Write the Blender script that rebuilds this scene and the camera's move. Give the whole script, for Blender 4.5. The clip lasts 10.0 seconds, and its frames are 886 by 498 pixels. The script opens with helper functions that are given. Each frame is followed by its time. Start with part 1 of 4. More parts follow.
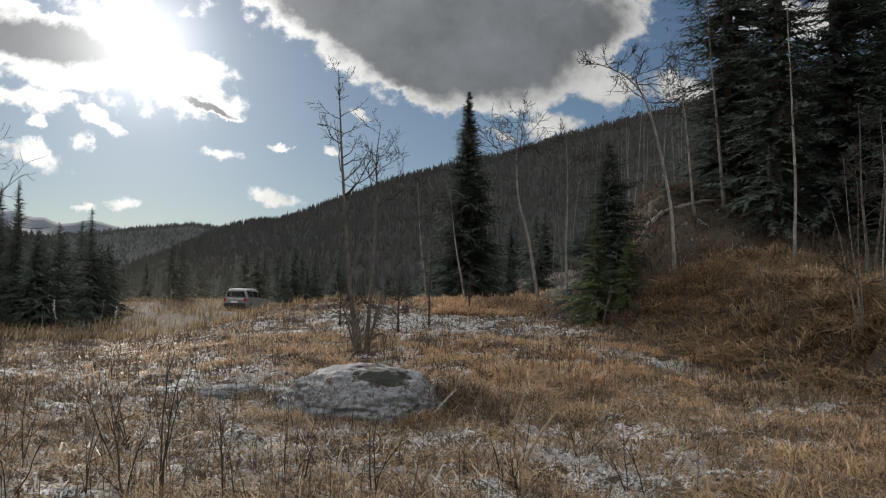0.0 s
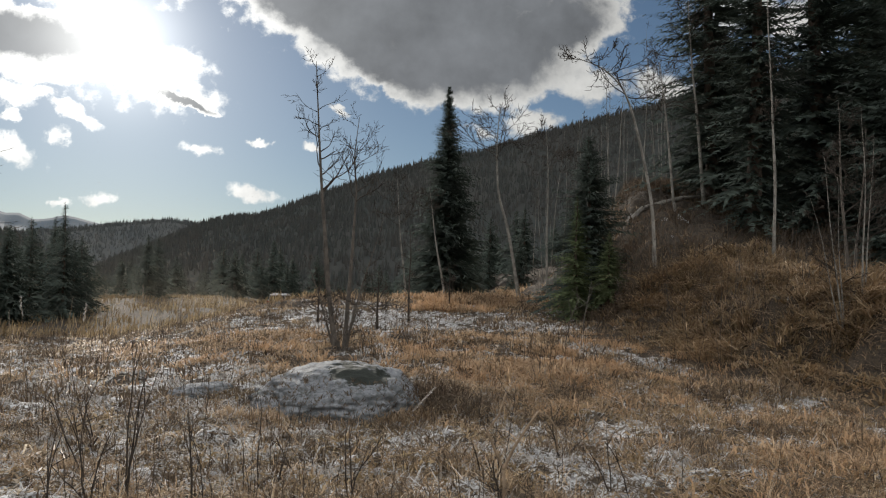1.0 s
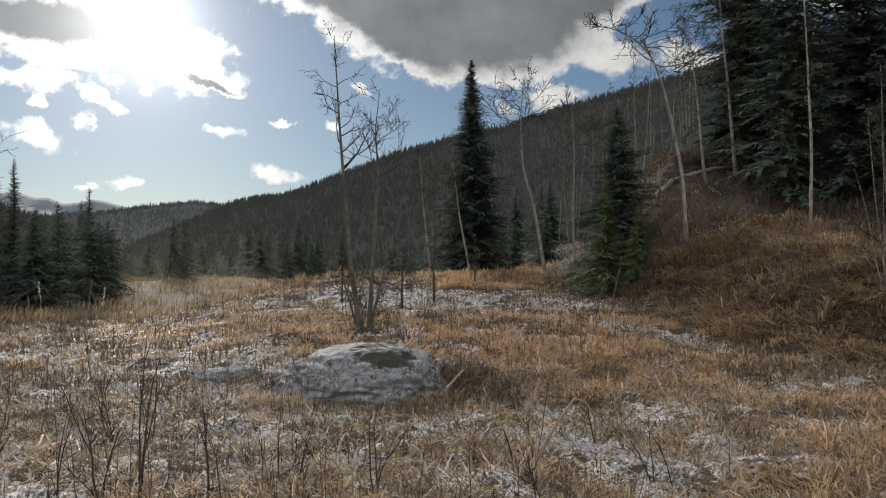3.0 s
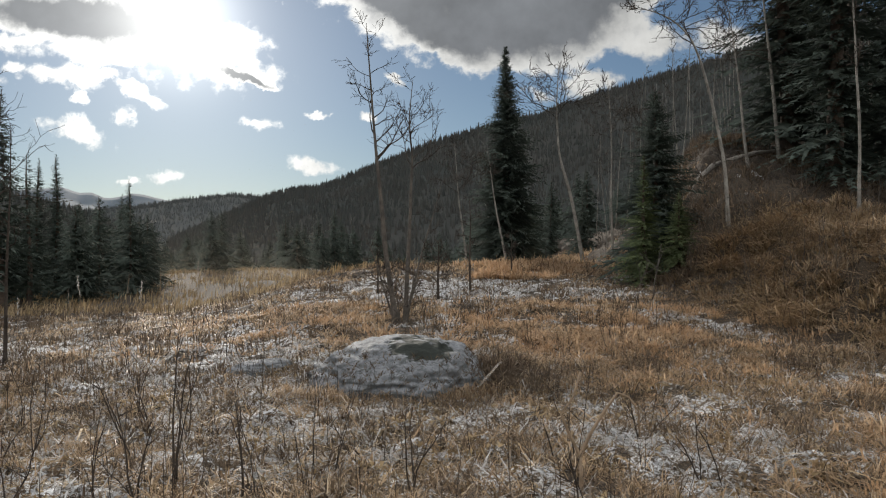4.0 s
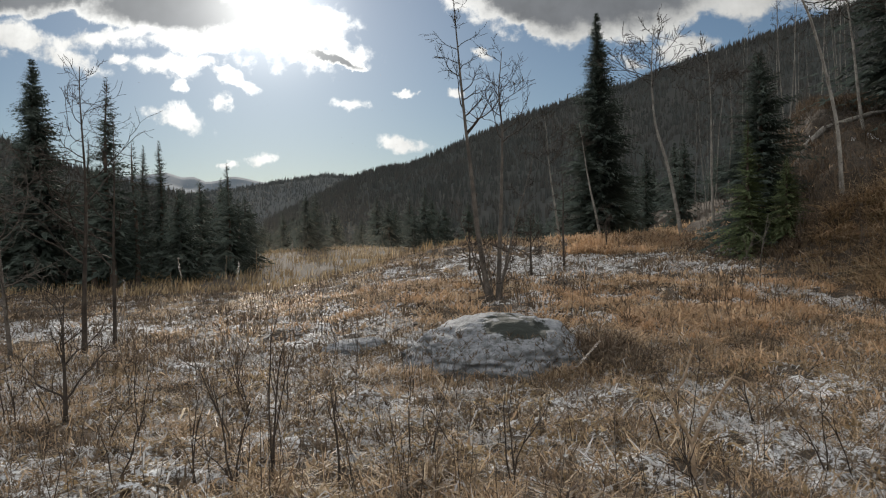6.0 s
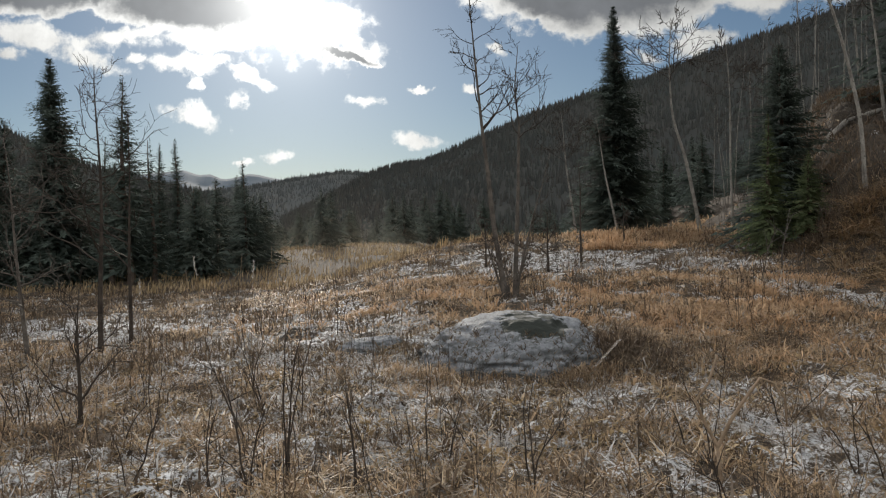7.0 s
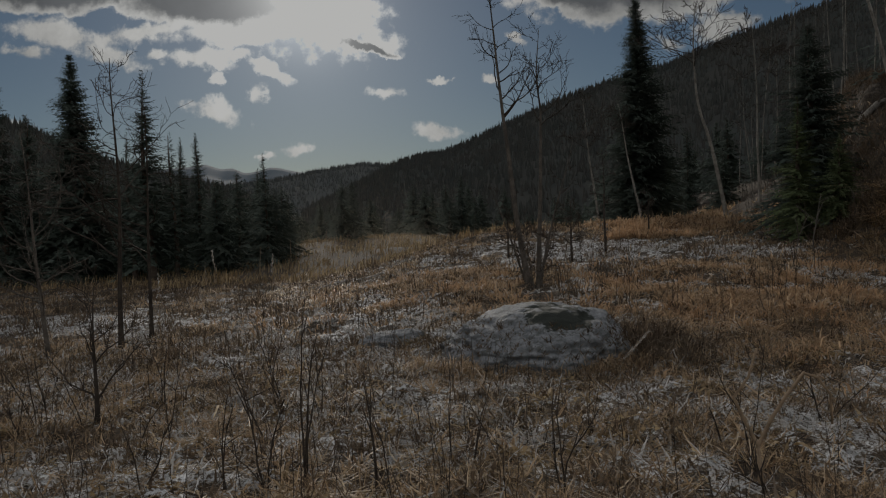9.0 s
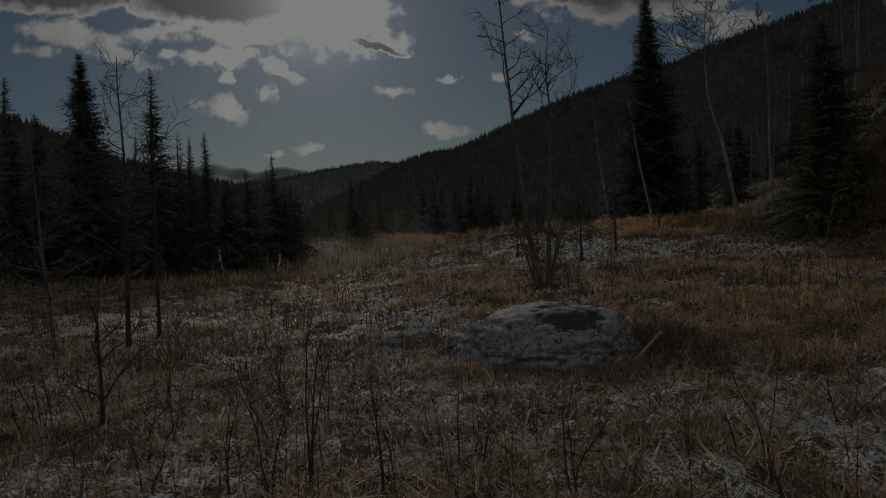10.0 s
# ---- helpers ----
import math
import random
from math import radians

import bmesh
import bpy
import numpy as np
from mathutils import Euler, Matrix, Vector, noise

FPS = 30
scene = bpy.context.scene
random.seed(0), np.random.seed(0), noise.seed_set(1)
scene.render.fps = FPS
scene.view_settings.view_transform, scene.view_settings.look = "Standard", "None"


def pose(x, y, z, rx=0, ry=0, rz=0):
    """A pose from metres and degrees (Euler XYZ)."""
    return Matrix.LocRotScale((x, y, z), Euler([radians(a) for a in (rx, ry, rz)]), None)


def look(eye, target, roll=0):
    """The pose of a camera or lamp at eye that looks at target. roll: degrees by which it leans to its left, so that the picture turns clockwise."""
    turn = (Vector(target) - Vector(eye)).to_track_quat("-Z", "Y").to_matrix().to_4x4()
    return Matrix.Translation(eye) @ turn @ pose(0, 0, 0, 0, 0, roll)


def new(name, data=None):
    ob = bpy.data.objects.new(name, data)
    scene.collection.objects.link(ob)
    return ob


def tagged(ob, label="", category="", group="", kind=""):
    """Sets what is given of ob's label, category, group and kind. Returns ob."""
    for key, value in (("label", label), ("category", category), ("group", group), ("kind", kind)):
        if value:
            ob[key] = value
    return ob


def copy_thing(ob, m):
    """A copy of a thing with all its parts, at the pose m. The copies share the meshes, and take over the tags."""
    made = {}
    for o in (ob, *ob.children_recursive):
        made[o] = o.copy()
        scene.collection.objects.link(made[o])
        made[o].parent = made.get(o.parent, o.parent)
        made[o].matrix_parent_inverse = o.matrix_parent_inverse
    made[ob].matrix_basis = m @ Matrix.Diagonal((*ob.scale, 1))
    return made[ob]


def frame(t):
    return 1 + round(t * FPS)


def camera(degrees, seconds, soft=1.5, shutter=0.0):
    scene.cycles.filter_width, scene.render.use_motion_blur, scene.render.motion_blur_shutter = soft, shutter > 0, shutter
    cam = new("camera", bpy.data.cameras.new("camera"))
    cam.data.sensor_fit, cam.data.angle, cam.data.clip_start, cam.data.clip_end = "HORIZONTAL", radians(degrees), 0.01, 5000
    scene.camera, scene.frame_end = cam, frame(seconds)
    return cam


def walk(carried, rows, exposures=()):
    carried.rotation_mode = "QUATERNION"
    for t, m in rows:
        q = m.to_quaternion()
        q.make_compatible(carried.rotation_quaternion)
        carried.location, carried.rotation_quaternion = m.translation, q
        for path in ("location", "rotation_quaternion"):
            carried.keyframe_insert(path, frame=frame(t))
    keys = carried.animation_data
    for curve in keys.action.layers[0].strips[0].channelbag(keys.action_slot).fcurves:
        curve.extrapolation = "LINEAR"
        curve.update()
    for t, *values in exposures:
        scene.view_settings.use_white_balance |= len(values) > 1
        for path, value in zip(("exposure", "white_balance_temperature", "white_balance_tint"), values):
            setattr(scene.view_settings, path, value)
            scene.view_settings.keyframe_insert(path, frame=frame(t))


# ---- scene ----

# camera and its way: seconds, x, y, z, turn, pitch, lean
cam = camera(60.0, 10.0, soft=1.15)
ROWS = [
    (0.0, -0.099, -1.136, 1.957, -6.87, 3.66, -1.15),
    (0.5, -0.076, -1.014, 1.957, -7.88, 3.72, -1.19),
    (1.0, -0.060, -0.888, 1.957, -8.36, 3.41, -1.13),
    (1.5, -0.051, -0.758, 1.959, -8.33, 2.98, -1.02),
    (2.0, -0.044, -0.631, 1.964, -8.04, 2.50, -0.79),
    (2.5, -0.032, -0.511, 1.971, -7.41, 2.06, -0.50),
    (4.0, 0.012, -0.182, 2.000, -3.82, 0.89, 0.39),
    (4.5, 0.008, -0.088, 2.002, -1.95, 0.32, 0.69),
    (5.0, 0.000, -0.002, 2.000, -0.08, -0.20, 1.00),
    (5.5, -0.010, 0.063, 2.004, 1.71, -0.57, 1.28),
    (7.0, -0.043, 0.279, 2.031, 4.07, -1.06, 1.72),
    (7.5, -0.051, 0.353, 2.034, 4.48, -1.19, 1.88),
    (8.0, -0.063, 0.425, 2.029, 4.83, -1.36, 2.13),
    (8.5, -0.067, 0.496, 2.027, 5.24, -1.56, 2.32),
    (9.0, -0.066, 0.564, 2.028, 5.66, -1.69, 2.48),
    (9.5, -0.067, 0.628, 2.032, 6.03, -1.71, 2.53),
    (10.0, -0.069, 0.691, 2.034, 6.34, -1.75, 2.54),
]
# the picture fades out from the seventh second on
FADE = [(0.0, 0.0), (1.0, 0.08), (2.0, 0.22), (4.0, 0.18), (5.5, 0.08), (6.9, 0.08), (7.5, -0.12), (8.0, -0.47), (8.5, -0.87), (9.0, -1.28), (9.5, -1.8), (10.0, -2.38)]
walk(cam, [(t, pose(x, y, z, 90 + pitch, lean, turn)) for t, x, y, z, turn, pitch, lean in ROWS], exposures=FADE)

# ---------------------------------------------------------------- light
SUN_AZ, SUN_EL = -15.3, 17.0
sun_way = Vector((math.sin(radians(SUN_AZ)) * math.cos(radians(SUN_EL)), math.cos(radians(SUN_AZ)) * math.cos(radians(SUN_EL)), math.sin(radians(SUN_EL))))
sun = new("sun", bpy.data.lights.new("sun", "SUN"))
sun.data.energy, sun.data.angle, sun.data.color = 3.2, radians(1.0), (1.0, 0.92, 0.81)
sun.matrix_world = look(sun_way * 100, (0, 0, 0))


class Nodes:
    """Short hand for node trees."""

    def __init__(self, tree):
        self.tree = tree
        tree.nodes.clear()

    def add(self, kind, inputs=None, operation="", data_type="", interpolation_type=""):
        n = self.tree.nodes.new(kind)
        if operation:
            n.operation = operation
        if data_type:
            n.data_type = data_type
        if interpolation_type:
            n.interpolation_type = interpolation_type
        for k, v in (inputs or {}).items():
            self.put(n.inputs[k], v)
        return n

    def put(self, socket, v):
        if isinstance(v, bpy.types.NodeSocket):
            self.tree.links.new(v, socket)
        else:
            socket.default_value = v

    def math(self, op, a, b=0.0, c=0.0, clamp=False):
        n = self.add("ShaderNodeMath", {0: a, 1: b, 2: c}, operation=op)
        n.use_clamp = clamp
        return n.outputs[0]

    def vmath(self, op, a, b=(0, 0, 0)):
        n = self.add("ShaderNodeVectorMath", {0: a, 1: b}, operation=op)
        return n.outputs["Value"] if op in ("DOT_PRODUCT", "LENGTH") else n.outputs[0]

    def noise(self, vec, scale, detail=4.0, rough=0.55):
        return self.add("ShaderNodeTexNoise", {"Vector": vec, "Scale": scale, "Detail": detail, "Roughness": rough}).outputs["Fac"]

    def ramp(self, fac, lo, hi):
        n = self.add("ShaderNodeMapRange", {0: fac, 1: lo, 2: hi, 3: 0.0, 4: 1.0}, interpolation_type="SMOOTHSTEP")
        return n.outputs[0]

    def mix(self, fac, a, b):
        n = self.add("ShaderNodeMix", data_type="RGBA")
        self.put(n.inputs[0], fac)
        self.put(n.inputs[6], a if isinstance(a, bpy.types.NodeSocket) else (*a, 1))
        self.put(n.inputs[7], b if isinstance(b, bpy.types.NodeSocket) else (*b, 1))
        return n.outputs[2]


def make_world():
    world = bpy.data.worlds.new("sky")
    scene.world = world
    world.use_nodes = True
    g = Nodes(world.node_tree)
    way = g.add("ShaderNodeTexCoord").outputs["Generated"]
    xyz = g.add("ShaderNodeSeparateXYZ", {0: way})
    x, y, z = xyz.outputs
    front = g.math("MAXIMUM", y, 0.08)
    u, v = g.math("DIVIDE", x, front), g.math("DIVIDE", z, front)
    flat = g.add("ShaderNodeCombineXYZ", {0: u, 1: v, 2: 0.0}).outputs[0]
    warp = g.add("ShaderNodeTexNoise", {"Vector": flat, "Scale": 9.0, "Detail": 3.0})
    shift = g.vmath("MULTIPLY", g.vmath("SUBTRACT", warp.outputs["Color"], (0.5, 0.5, 0.5)), (0.045, 0.022, 0))
    curl = g.add("ShaderNodeTexNoise", {"Vector": flat, "Scale": 48.0, "Detail": 5.0, "Roughness": 0.6})
    shift = g.vmath("ADD", shift, g.vmath("MULTIPLY", g.vmath("SUBTRACT", curl.outputs["Color"], (0.5, 0.5, 0.5)), (0.040, 0.026, 0)))
    p = g.add("ShaderNodeSeparateXYZ", {0: g.vmath("ADD", flat, shift)})
    pu, pv = p.outputs[0], p.outputs[1]

    def blobs(rows):
        field = None
        for cu, cv, ru, rv, tilt in rows:
            du, dv = g.math("SUBTRACT", pu, cu), g.math("SUBTRACT", pv, cv)
            dv = g.math("MULTIPLY_ADD", du, -tilt, dv)
            a, b = g.math("DIVIDE", du, ru), g.math("DIVIDE", dv, rv)
            d = g.math("SQRT", g.math("ADD", g.math("MULTIPLY", a, a), g.math("MULTIPLY", b, b)))
            d = g.math("SUBTRACT", 1.0, d)
            field = d if field is None else g.math("MAXIMUM", field, d)
        return field

    fine = g.noise(flat, 22.0, 8.0, 0.62)
    broad = g.noise(flat, 7.0, 6.0, 0.55)
    ragged = g.math("MULTIPLY", g.math("SUBTRACT", fine, 0.5), 4.2)
    soft = g.math("MULTIPLY", g.math("SUBTRACT", broad, 0.5), 1.6)
    # one broad grey cloud, one smaller grey one by the sun, and white shreds
    grey = blobs([
        (0.13, 0.45, 0.29, 0.125, 0.0), (0.11, 0.372, 0.24, 0.115, -0.12), (-0.02, 0.374, 0.20, 0.060, -0.45), (0.06, 0.310, 0.11, 0.046, -0.45), (0.19, 0.328, 0.17, 0.080, 0.12), (0.05, 0.405, 0.17, 0.09, -0.2), (0.29, 0.375, 0.11, 0.062, 0.2),
        (-0.405, 0.314, 0.145, 0.034, -0.10), (-0.60, 0.350, 0.20, 0.036, 0.0), (-0.190, 0.238, 0.048, 0.009, -0.35)])
    white = blobs([
        (-0.245, 0.278, 0.120, 0.055, -0.25), (-0.180, 0.250, 0.052, 0.028, -0.30), (-0.36, 0.40, 0.14, 0.05, -0.2), (-0.36, 0.272, 0.13, 0.022, -0.05), (-0.50, 0.280, 0.13, 0.018, 0.08), (-0.30, 0.33, 0.07, 0.05, 0.0),
        (-0.396, 0.168, 0.060, 0.019, -0.22), (-0.337, 0.186, 0.018, 0.020, -0.3), (-0.321, 0.220, 0.036, 0.015, -0.5), (-0.417, 0.240, 0.050, 0.017, -0.1), (-0.399, 0.214, 0.012, 0.009, 0.0), (-0.475, 0.250, 0.03, 0.009, 0.0), (-0.36, 0.243, 0.03, 0.010, 0.0),
        (-0.168, 0.177, 0.029, 0.012, -0.2), (-0.105, 0.122, 0.038, 0.014, -0.1), (-0.294, 0.108, 0.029, 0.010, 0.0), (-0.333, 0.106, 0.016, 0.006, 0.0), (-0.101, 0.190, 0.018, 0.006, 0.1), (-0.031, 0.188, 0.018, 0.008, 0.0), (0.00, 0.238, 0.02, 0.009, -0.4),
        (-0.552, 0.256, 0.075, 0.022, -0.32), (-0.62, 0.285, 0.08, 0.022, -0.2), (-0.658, 0.262, 0.042, 0.014, -0.1), (-0.68, 0.157, 0.028, 0.014, -0.2),
        (0.36, 0.292, 0.075, 0.034, 0.1), (0.445, 0.293, 0.080, 0.028, 0.0), (0.262, 0.236, 0.045, 0.020, 0.2), (0.20, 0.222, 0.03, 0.012, -0.2), (0.38, 0.375, 0.035, 0.02, 0.0), (0.62, 0.40, 0.14, 0.05, 0.0)])
    g_body = g.math("ADD", g.math("MULTIPLY_ADD", ragged, 0.16, grey), g.math("MULTIPLY", soft, 0.35))
    w_body = g.math("ADD", g.math("MULTIPLY_ADD", ragged, 0.55, white), g.math("MULTIPLY", soft, 0.6))
    g_mask, w_mask = g.ramp(g_body, -0.06, 0.10), g.ramp(w_body, 0.02, 0.62)
    core = g.ramp(g_body, 0.02, 0.46)
    near_sun = g.math("MAXIMUM", g.vmath("DOT_PRODUCT", way, tuple(sun_way)), 0.0)
    glow = g.math("POWER", near_sun, 500.0)
    halo = g.math("POWER", near_sun, 70.0)
    veil = g.math("POWER", near_sun, 12.0)
    sky = g.add("ShaderNodeTexSky")
    sky.sky_type, sky.sun_disc, sky.sun_elevation, sky.sun_rotation = "NISHITA", False, radians(SUN_EL), radians(SUN_AZ)
    sky.altitude, sky.air_density, sky.dust_density, sky.ozone_density = 1500.0, 1.1, 0.30, 2.1
    blue = g.vmath("MULTIPLY", sky.outputs[0], (0.050, 0.050, 0.050))
    # cloud brightness grows towards the sun that shines through it
    lit = g.math("MULTIPLY_ADD", halo, 0.5, g.math("MULTIPLY_ADD", veil, 0.35, 0.50))
    lit = g.math("MULTIPLY", lit, g.math("MULTIPLY_ADD", fine, 0.9, 0.55))
    lit_c = g.add("ShaderNodeCombineXYZ", {0: lit, 1: lit, 2: g.math("MULTIPLY", lit, 0.97)}).outputs[0]
    mottle = g.math("MULTIPLY_ADD", broad, 0.24, g.math("MULTIPLY_ADD", fine, 0.08, -0.005))
    grey_v = g.math("MULTIPLY_ADD", veil, 0.04, mottle)
    grey_c = g.add("ShaderNodeCombineXYZ", {0: g.math("MULTIPLY", grey_v, 0.94), 1: grey_v, 2: g.math("MULTIPLY", grey_v, 1.08)}).outputs[0]
    ahead = g.ramp(y, 0.05, 0.25)
    c = g.mix(g.math("MULTIPLY", w_mask, ahead), blue, lit_c)
    c = g.mix(g.math("MULTIPLY", g_mask, ahead), c, g.mix(core, lit_c, grey_c))
    # overhead and away from the sun: broken cloud, unseen, added bright as fill light
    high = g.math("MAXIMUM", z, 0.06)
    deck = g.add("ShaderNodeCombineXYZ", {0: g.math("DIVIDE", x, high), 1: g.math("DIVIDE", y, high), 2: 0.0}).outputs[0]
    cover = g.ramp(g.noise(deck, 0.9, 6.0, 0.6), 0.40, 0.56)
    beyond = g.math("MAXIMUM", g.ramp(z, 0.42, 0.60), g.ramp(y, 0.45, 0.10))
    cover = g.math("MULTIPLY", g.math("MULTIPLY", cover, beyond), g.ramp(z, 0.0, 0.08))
    cloud_fill = g.add("ShaderNodeCombineXYZ", {0: 1.85, 1: 1.86, 2: 1.92}).outputs[0]
    c = g.mix(cover, c, cloud_fill)
    sunlit = g.math("MULTIPLY_ADD", glow, 0.8, g.math("MULTIPLY_ADD", halo, 0.20, g.math("MULTIPLY", veil, 0.05)))
    sun_c = g.add("ShaderNodeCombineXYZ", {0: sunlit, 1: sunlit, 2: g.math("MULTIPLY", sunlit, 0.97)}).outputs[0]
    out = g.vmath("MINIMUM", g.vmath("ADD", c, sun_c), (1.08, 1.08, 1.06))
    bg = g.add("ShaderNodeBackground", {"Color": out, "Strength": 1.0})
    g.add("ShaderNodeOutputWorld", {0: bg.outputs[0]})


make_world()

# ---------------------------------------------------------------- materials


def shader(name, build, rough=0.85, bump=0.0, bump_scale=40.0, through_light=0.0, metal=0.0, spec=0.3):
    """A procedural material: build(g, object coordinates) gives the colour."""
    m = bpy.data.materials.new(name)
    m.use_nodes = True
    g = Nodes(m.node_tree)
    co = g.add("ShaderNodeTexCoord").outputs["Object"]
    colour = build(g, co)
    b = g.add("ShaderNodeBsdfPrincipled", {"Base Color": colour, "Roughness": rough, "Metallic": metal, "Specular IOR Level": spec})
    if bump:
        bn = g.add("ShaderNodeBump", {"Strength": bump, "Distance": 0.03, "Height": g.noise(co, bump_scale, 5.0, 0.6)})
        g.put(b.inputs["Normal"], bn.outputs[0])
    end = b.outputs[0]
    if through_light:
        tr = g.add("ShaderNodeBsdfTranslucent", {"Color": colour})
        end = g.add("ShaderNodeMixShader", {0: through_light, 1: b.outputs[0], 2: tr.outputs[0]}).outputs[0]
    g.add("ShaderNodeOutputMaterial", {0: end})
    return m


def two_tone(a, b, scale, lo=0.35, hi=0.65, c=None):
    def build(g, co):
        col = g.mix(g.ramp(g.noise(co, scale), lo, hi), a, b)
        if c:
            col = g.mix(g.ramp(g.noise(co, scale * 6.3, 5.0, 0.65), 0.5, 0.72), col, c)
        return col
    return build


def by_island(colours, scale=0.0, tint=None):
    """Each loose piece takes one of the colours; tint drifts over the field at the given scale."""
    def build(g, co):
        r = g.add("ShaderNodeNewGeometry").outputs["Random Per Island"]
        ramp = g.add("ShaderNodeValToRGB", {0: r})
        e = ramp.color_ramp.elements
        e[0].color, e[1].color = (*colours[0], 1), (*colours[-1], 1)
        for k, c in enumerate(colours[1:-1], 1):
            e.new(k / (len(colours) - 1)).color = (*c, 1)
        col = ramp.outputs[0]
        if tint:
            col = g.mix(g.ramp(g.noise(co, scale), 0.42, 0.62), col, g.mix(0.6, col, tint))
        return col
    return build


def soil_build(g, co):
    col = g.mix(g.ramp(g.noise(co, 0.5), 0.35, 0.65), (0.050, 0.038, 0.028), (0.082, 0.062, 0.044))
    col = g.mix(g.ramp(g.noise(co, 9.0, 6.0, 0.7), 0.42, 0.62), col, (0.035, 0.028, 0.022))
    return g.mix(g.ramp(g.noise(co, 30.0, 4.0, 0.6), 0.55, 0.7), col, (0.17, 0.13, 0.088))


def snow_build(g, co):
    col = g.mix(g.ramp(g.noise(co, 3.0), 0.3, 0.7), (0.46, 0.47, 0.48), (0.66, 0.67, 0.68))
    col = g.mix(g.ramp(g.noise(co, 22.0, 7.0, 0.75), 0.46, 0.55), col, (0.11, 0.085, 0.06))
    return g.mix(g.ramp(g.noise(co, 7.0, 5.0, 0.7), 0.54, 0.60), col, (0.07, 0.052, 0.037))


def rock_build(g, co):
    bare = g.mix(g.ramp(g.noise(co, 5.0, 6.0, 0.65), 0.4, 0.65), (0.045, 0.05, 0.045), (0.105, 0.105, 0.098))
    # thin snow over stone, its grey darkened to hold the near side's shade
    snow = g.mix(g.ramp(g.noise(co, 14.0), 0.3, 0.7), (0.155, 0.163, 0.177), (0.26, 0.268, 0.282))
    xyz = g.add("ShaderNodeSeparateXYZ", {0: co}).outputs
    # the bare crown of the boulder, blown free of snow
    du, dv = g.math("DIVIDE", g.math("SUBTRACT", xyz[0], 0.16), 0.50), g.math("DIVIDE", g.math("SUBTRACT", xyz[2], 0.49), 0.125)
    crown = g.math("SUBTRACT", 1.0, g.math("SQRT", g.math("ADD", g.math("MULTIPLY", du, du), g.math("MULTIPLY", dv, dv))))
    crown = g.math("MULTIPLY_ADD", g.math("SUBTRACT", g.noise(co, 5.5, 4.0, 0.6), 0.5), 1.6, crown)
    drawn = g.vmath("MULTIPLY", co, (1.0, 1.0, 0.55))
    pits = g.ramp(g.noise(drawn, 13.0, 9.0, 0.8), 0.47, 0.57)
    patch = g.ramp(g.noise(co, 3.1, 6.0, 0.65), 0.40, 0.62)
    up = g.add("ShaderNodeSeparateXYZ", {0: g.add("ShaderNodeNewGeometry").outputs["Normal"]}).outputs[2]
    steep = g.ramp(g.math("MULTIPLY_ADD", g.noise(co, 6.0, 5.0, 0.65), 0.5, up), 0.95, 0.62)
    cling = g.math("MAXIMUM", g.math("MULTIPLY", pits, g.math("MULTIPLY_ADD", patch, 0.6, 0.4)), g.math("MULTIPLY", steep, 0.40))
    col = g.mix(cling, snow, bare)
    return g.mix(g.ramp(crown, 0.02, 0.10), col, (0.022, 0.026, 0.021))


SOIL = shader("soil", soil_build, 0.95, 0.8, 14.0)
SNOW = shader("snow", snow_build, 0.75, 0.5, 30.0, spec=0.2)
ROCK = shader("snowy_rock", rock_build, 0.8, 0.7, 18.0)
GRASS = shader("dry_grass", by_island([(0.072, 0.048, 0.031), (0.37, 0.262, 0.160), (0.52, 0.39, 0.255), (0.155, 0.098, 0.058), (0.67, 0.56, 0.42)], 0.35, (0.35, 0.250, 0.160)), 0.55, through_light=0.45)
RUSSET = shader("russet_grass", by_island([(0.17, 0.105, 0.060), (0.46, 0.315, 0.19), (0.58, 0.44, 0.30), (0.28, 0.175, 0.098)], 0.4, (0.46, 0.285, 0.16)), 0.55, through_light=0.5)
LITTER = shader("bank_litter", by_island([(0.075, 0.052, 0.032), (0.30, 0.215, 0.115), (0.56, 0.43, 0.26), (0.13, 0.092, 0.052), (0.47, 0.36, 0.21)], 0.5, (0.24, 0.165, 0.085)), 0.7, through_light=0.3)
BRACKEN = shader("brown_bracken", by_island([(0.075, 0.050, 0.030), (0.30, 0.205, 0.115), (0.46, 0.335, 0.20), (0.13, 0.086, 0.050), (0.55, 0.42, 0.27)], 0.45, (0.34, 0.22, 0.12)), 0.75, through_light=0.35)
WEED = shader("grey_weed", by_island([(0.045, 0.033, 0.025), (0.12, 0.085, 0.058), (0.19, 0.14, 0.095), (0.08, 0.055, 0.037)], 0.8, (0.15, 0.115, 0.08)), 0.8, through_light=0.2)
FROST = shader("frosted_blade", by_island([(0.34, 0.32, 0.30), (0.54, 0.54, 0.545), (0.25, 0.22, 0.18), (0.70, 0.70, 0.705)]), 0.8, through_light=0.35, spec=0.12)
TWIG = shader("bare_twig", two_tone((0.036, 0.029, 0.024), (0.072, 0.058, 0.047), 8.0), 0.85, spec=0.15)
GREYBARK = shader("grey_bark", two_tone((0.075, 0.065, 0.056), (0.14, 0.12, 0.10), 5.0, c=(0.05, 0.042, 0.035)), 0.85, 0.4, 30.0)
ASPEN = shader("aspen_bark", two_tone((0.17, 0.155, 0.135), (0.31, 0.29, 0.255), 2.5, c=(0.07, 0.06, 0.05)), 0.75, 0.4, 20.0)
SPRUCEBARK = shader("spruce_bark", two_tone((0.07, 0.052, 0.04), (0.12, 0.09, 0.07), 6.0), 0.9, 0.6, 25.0)
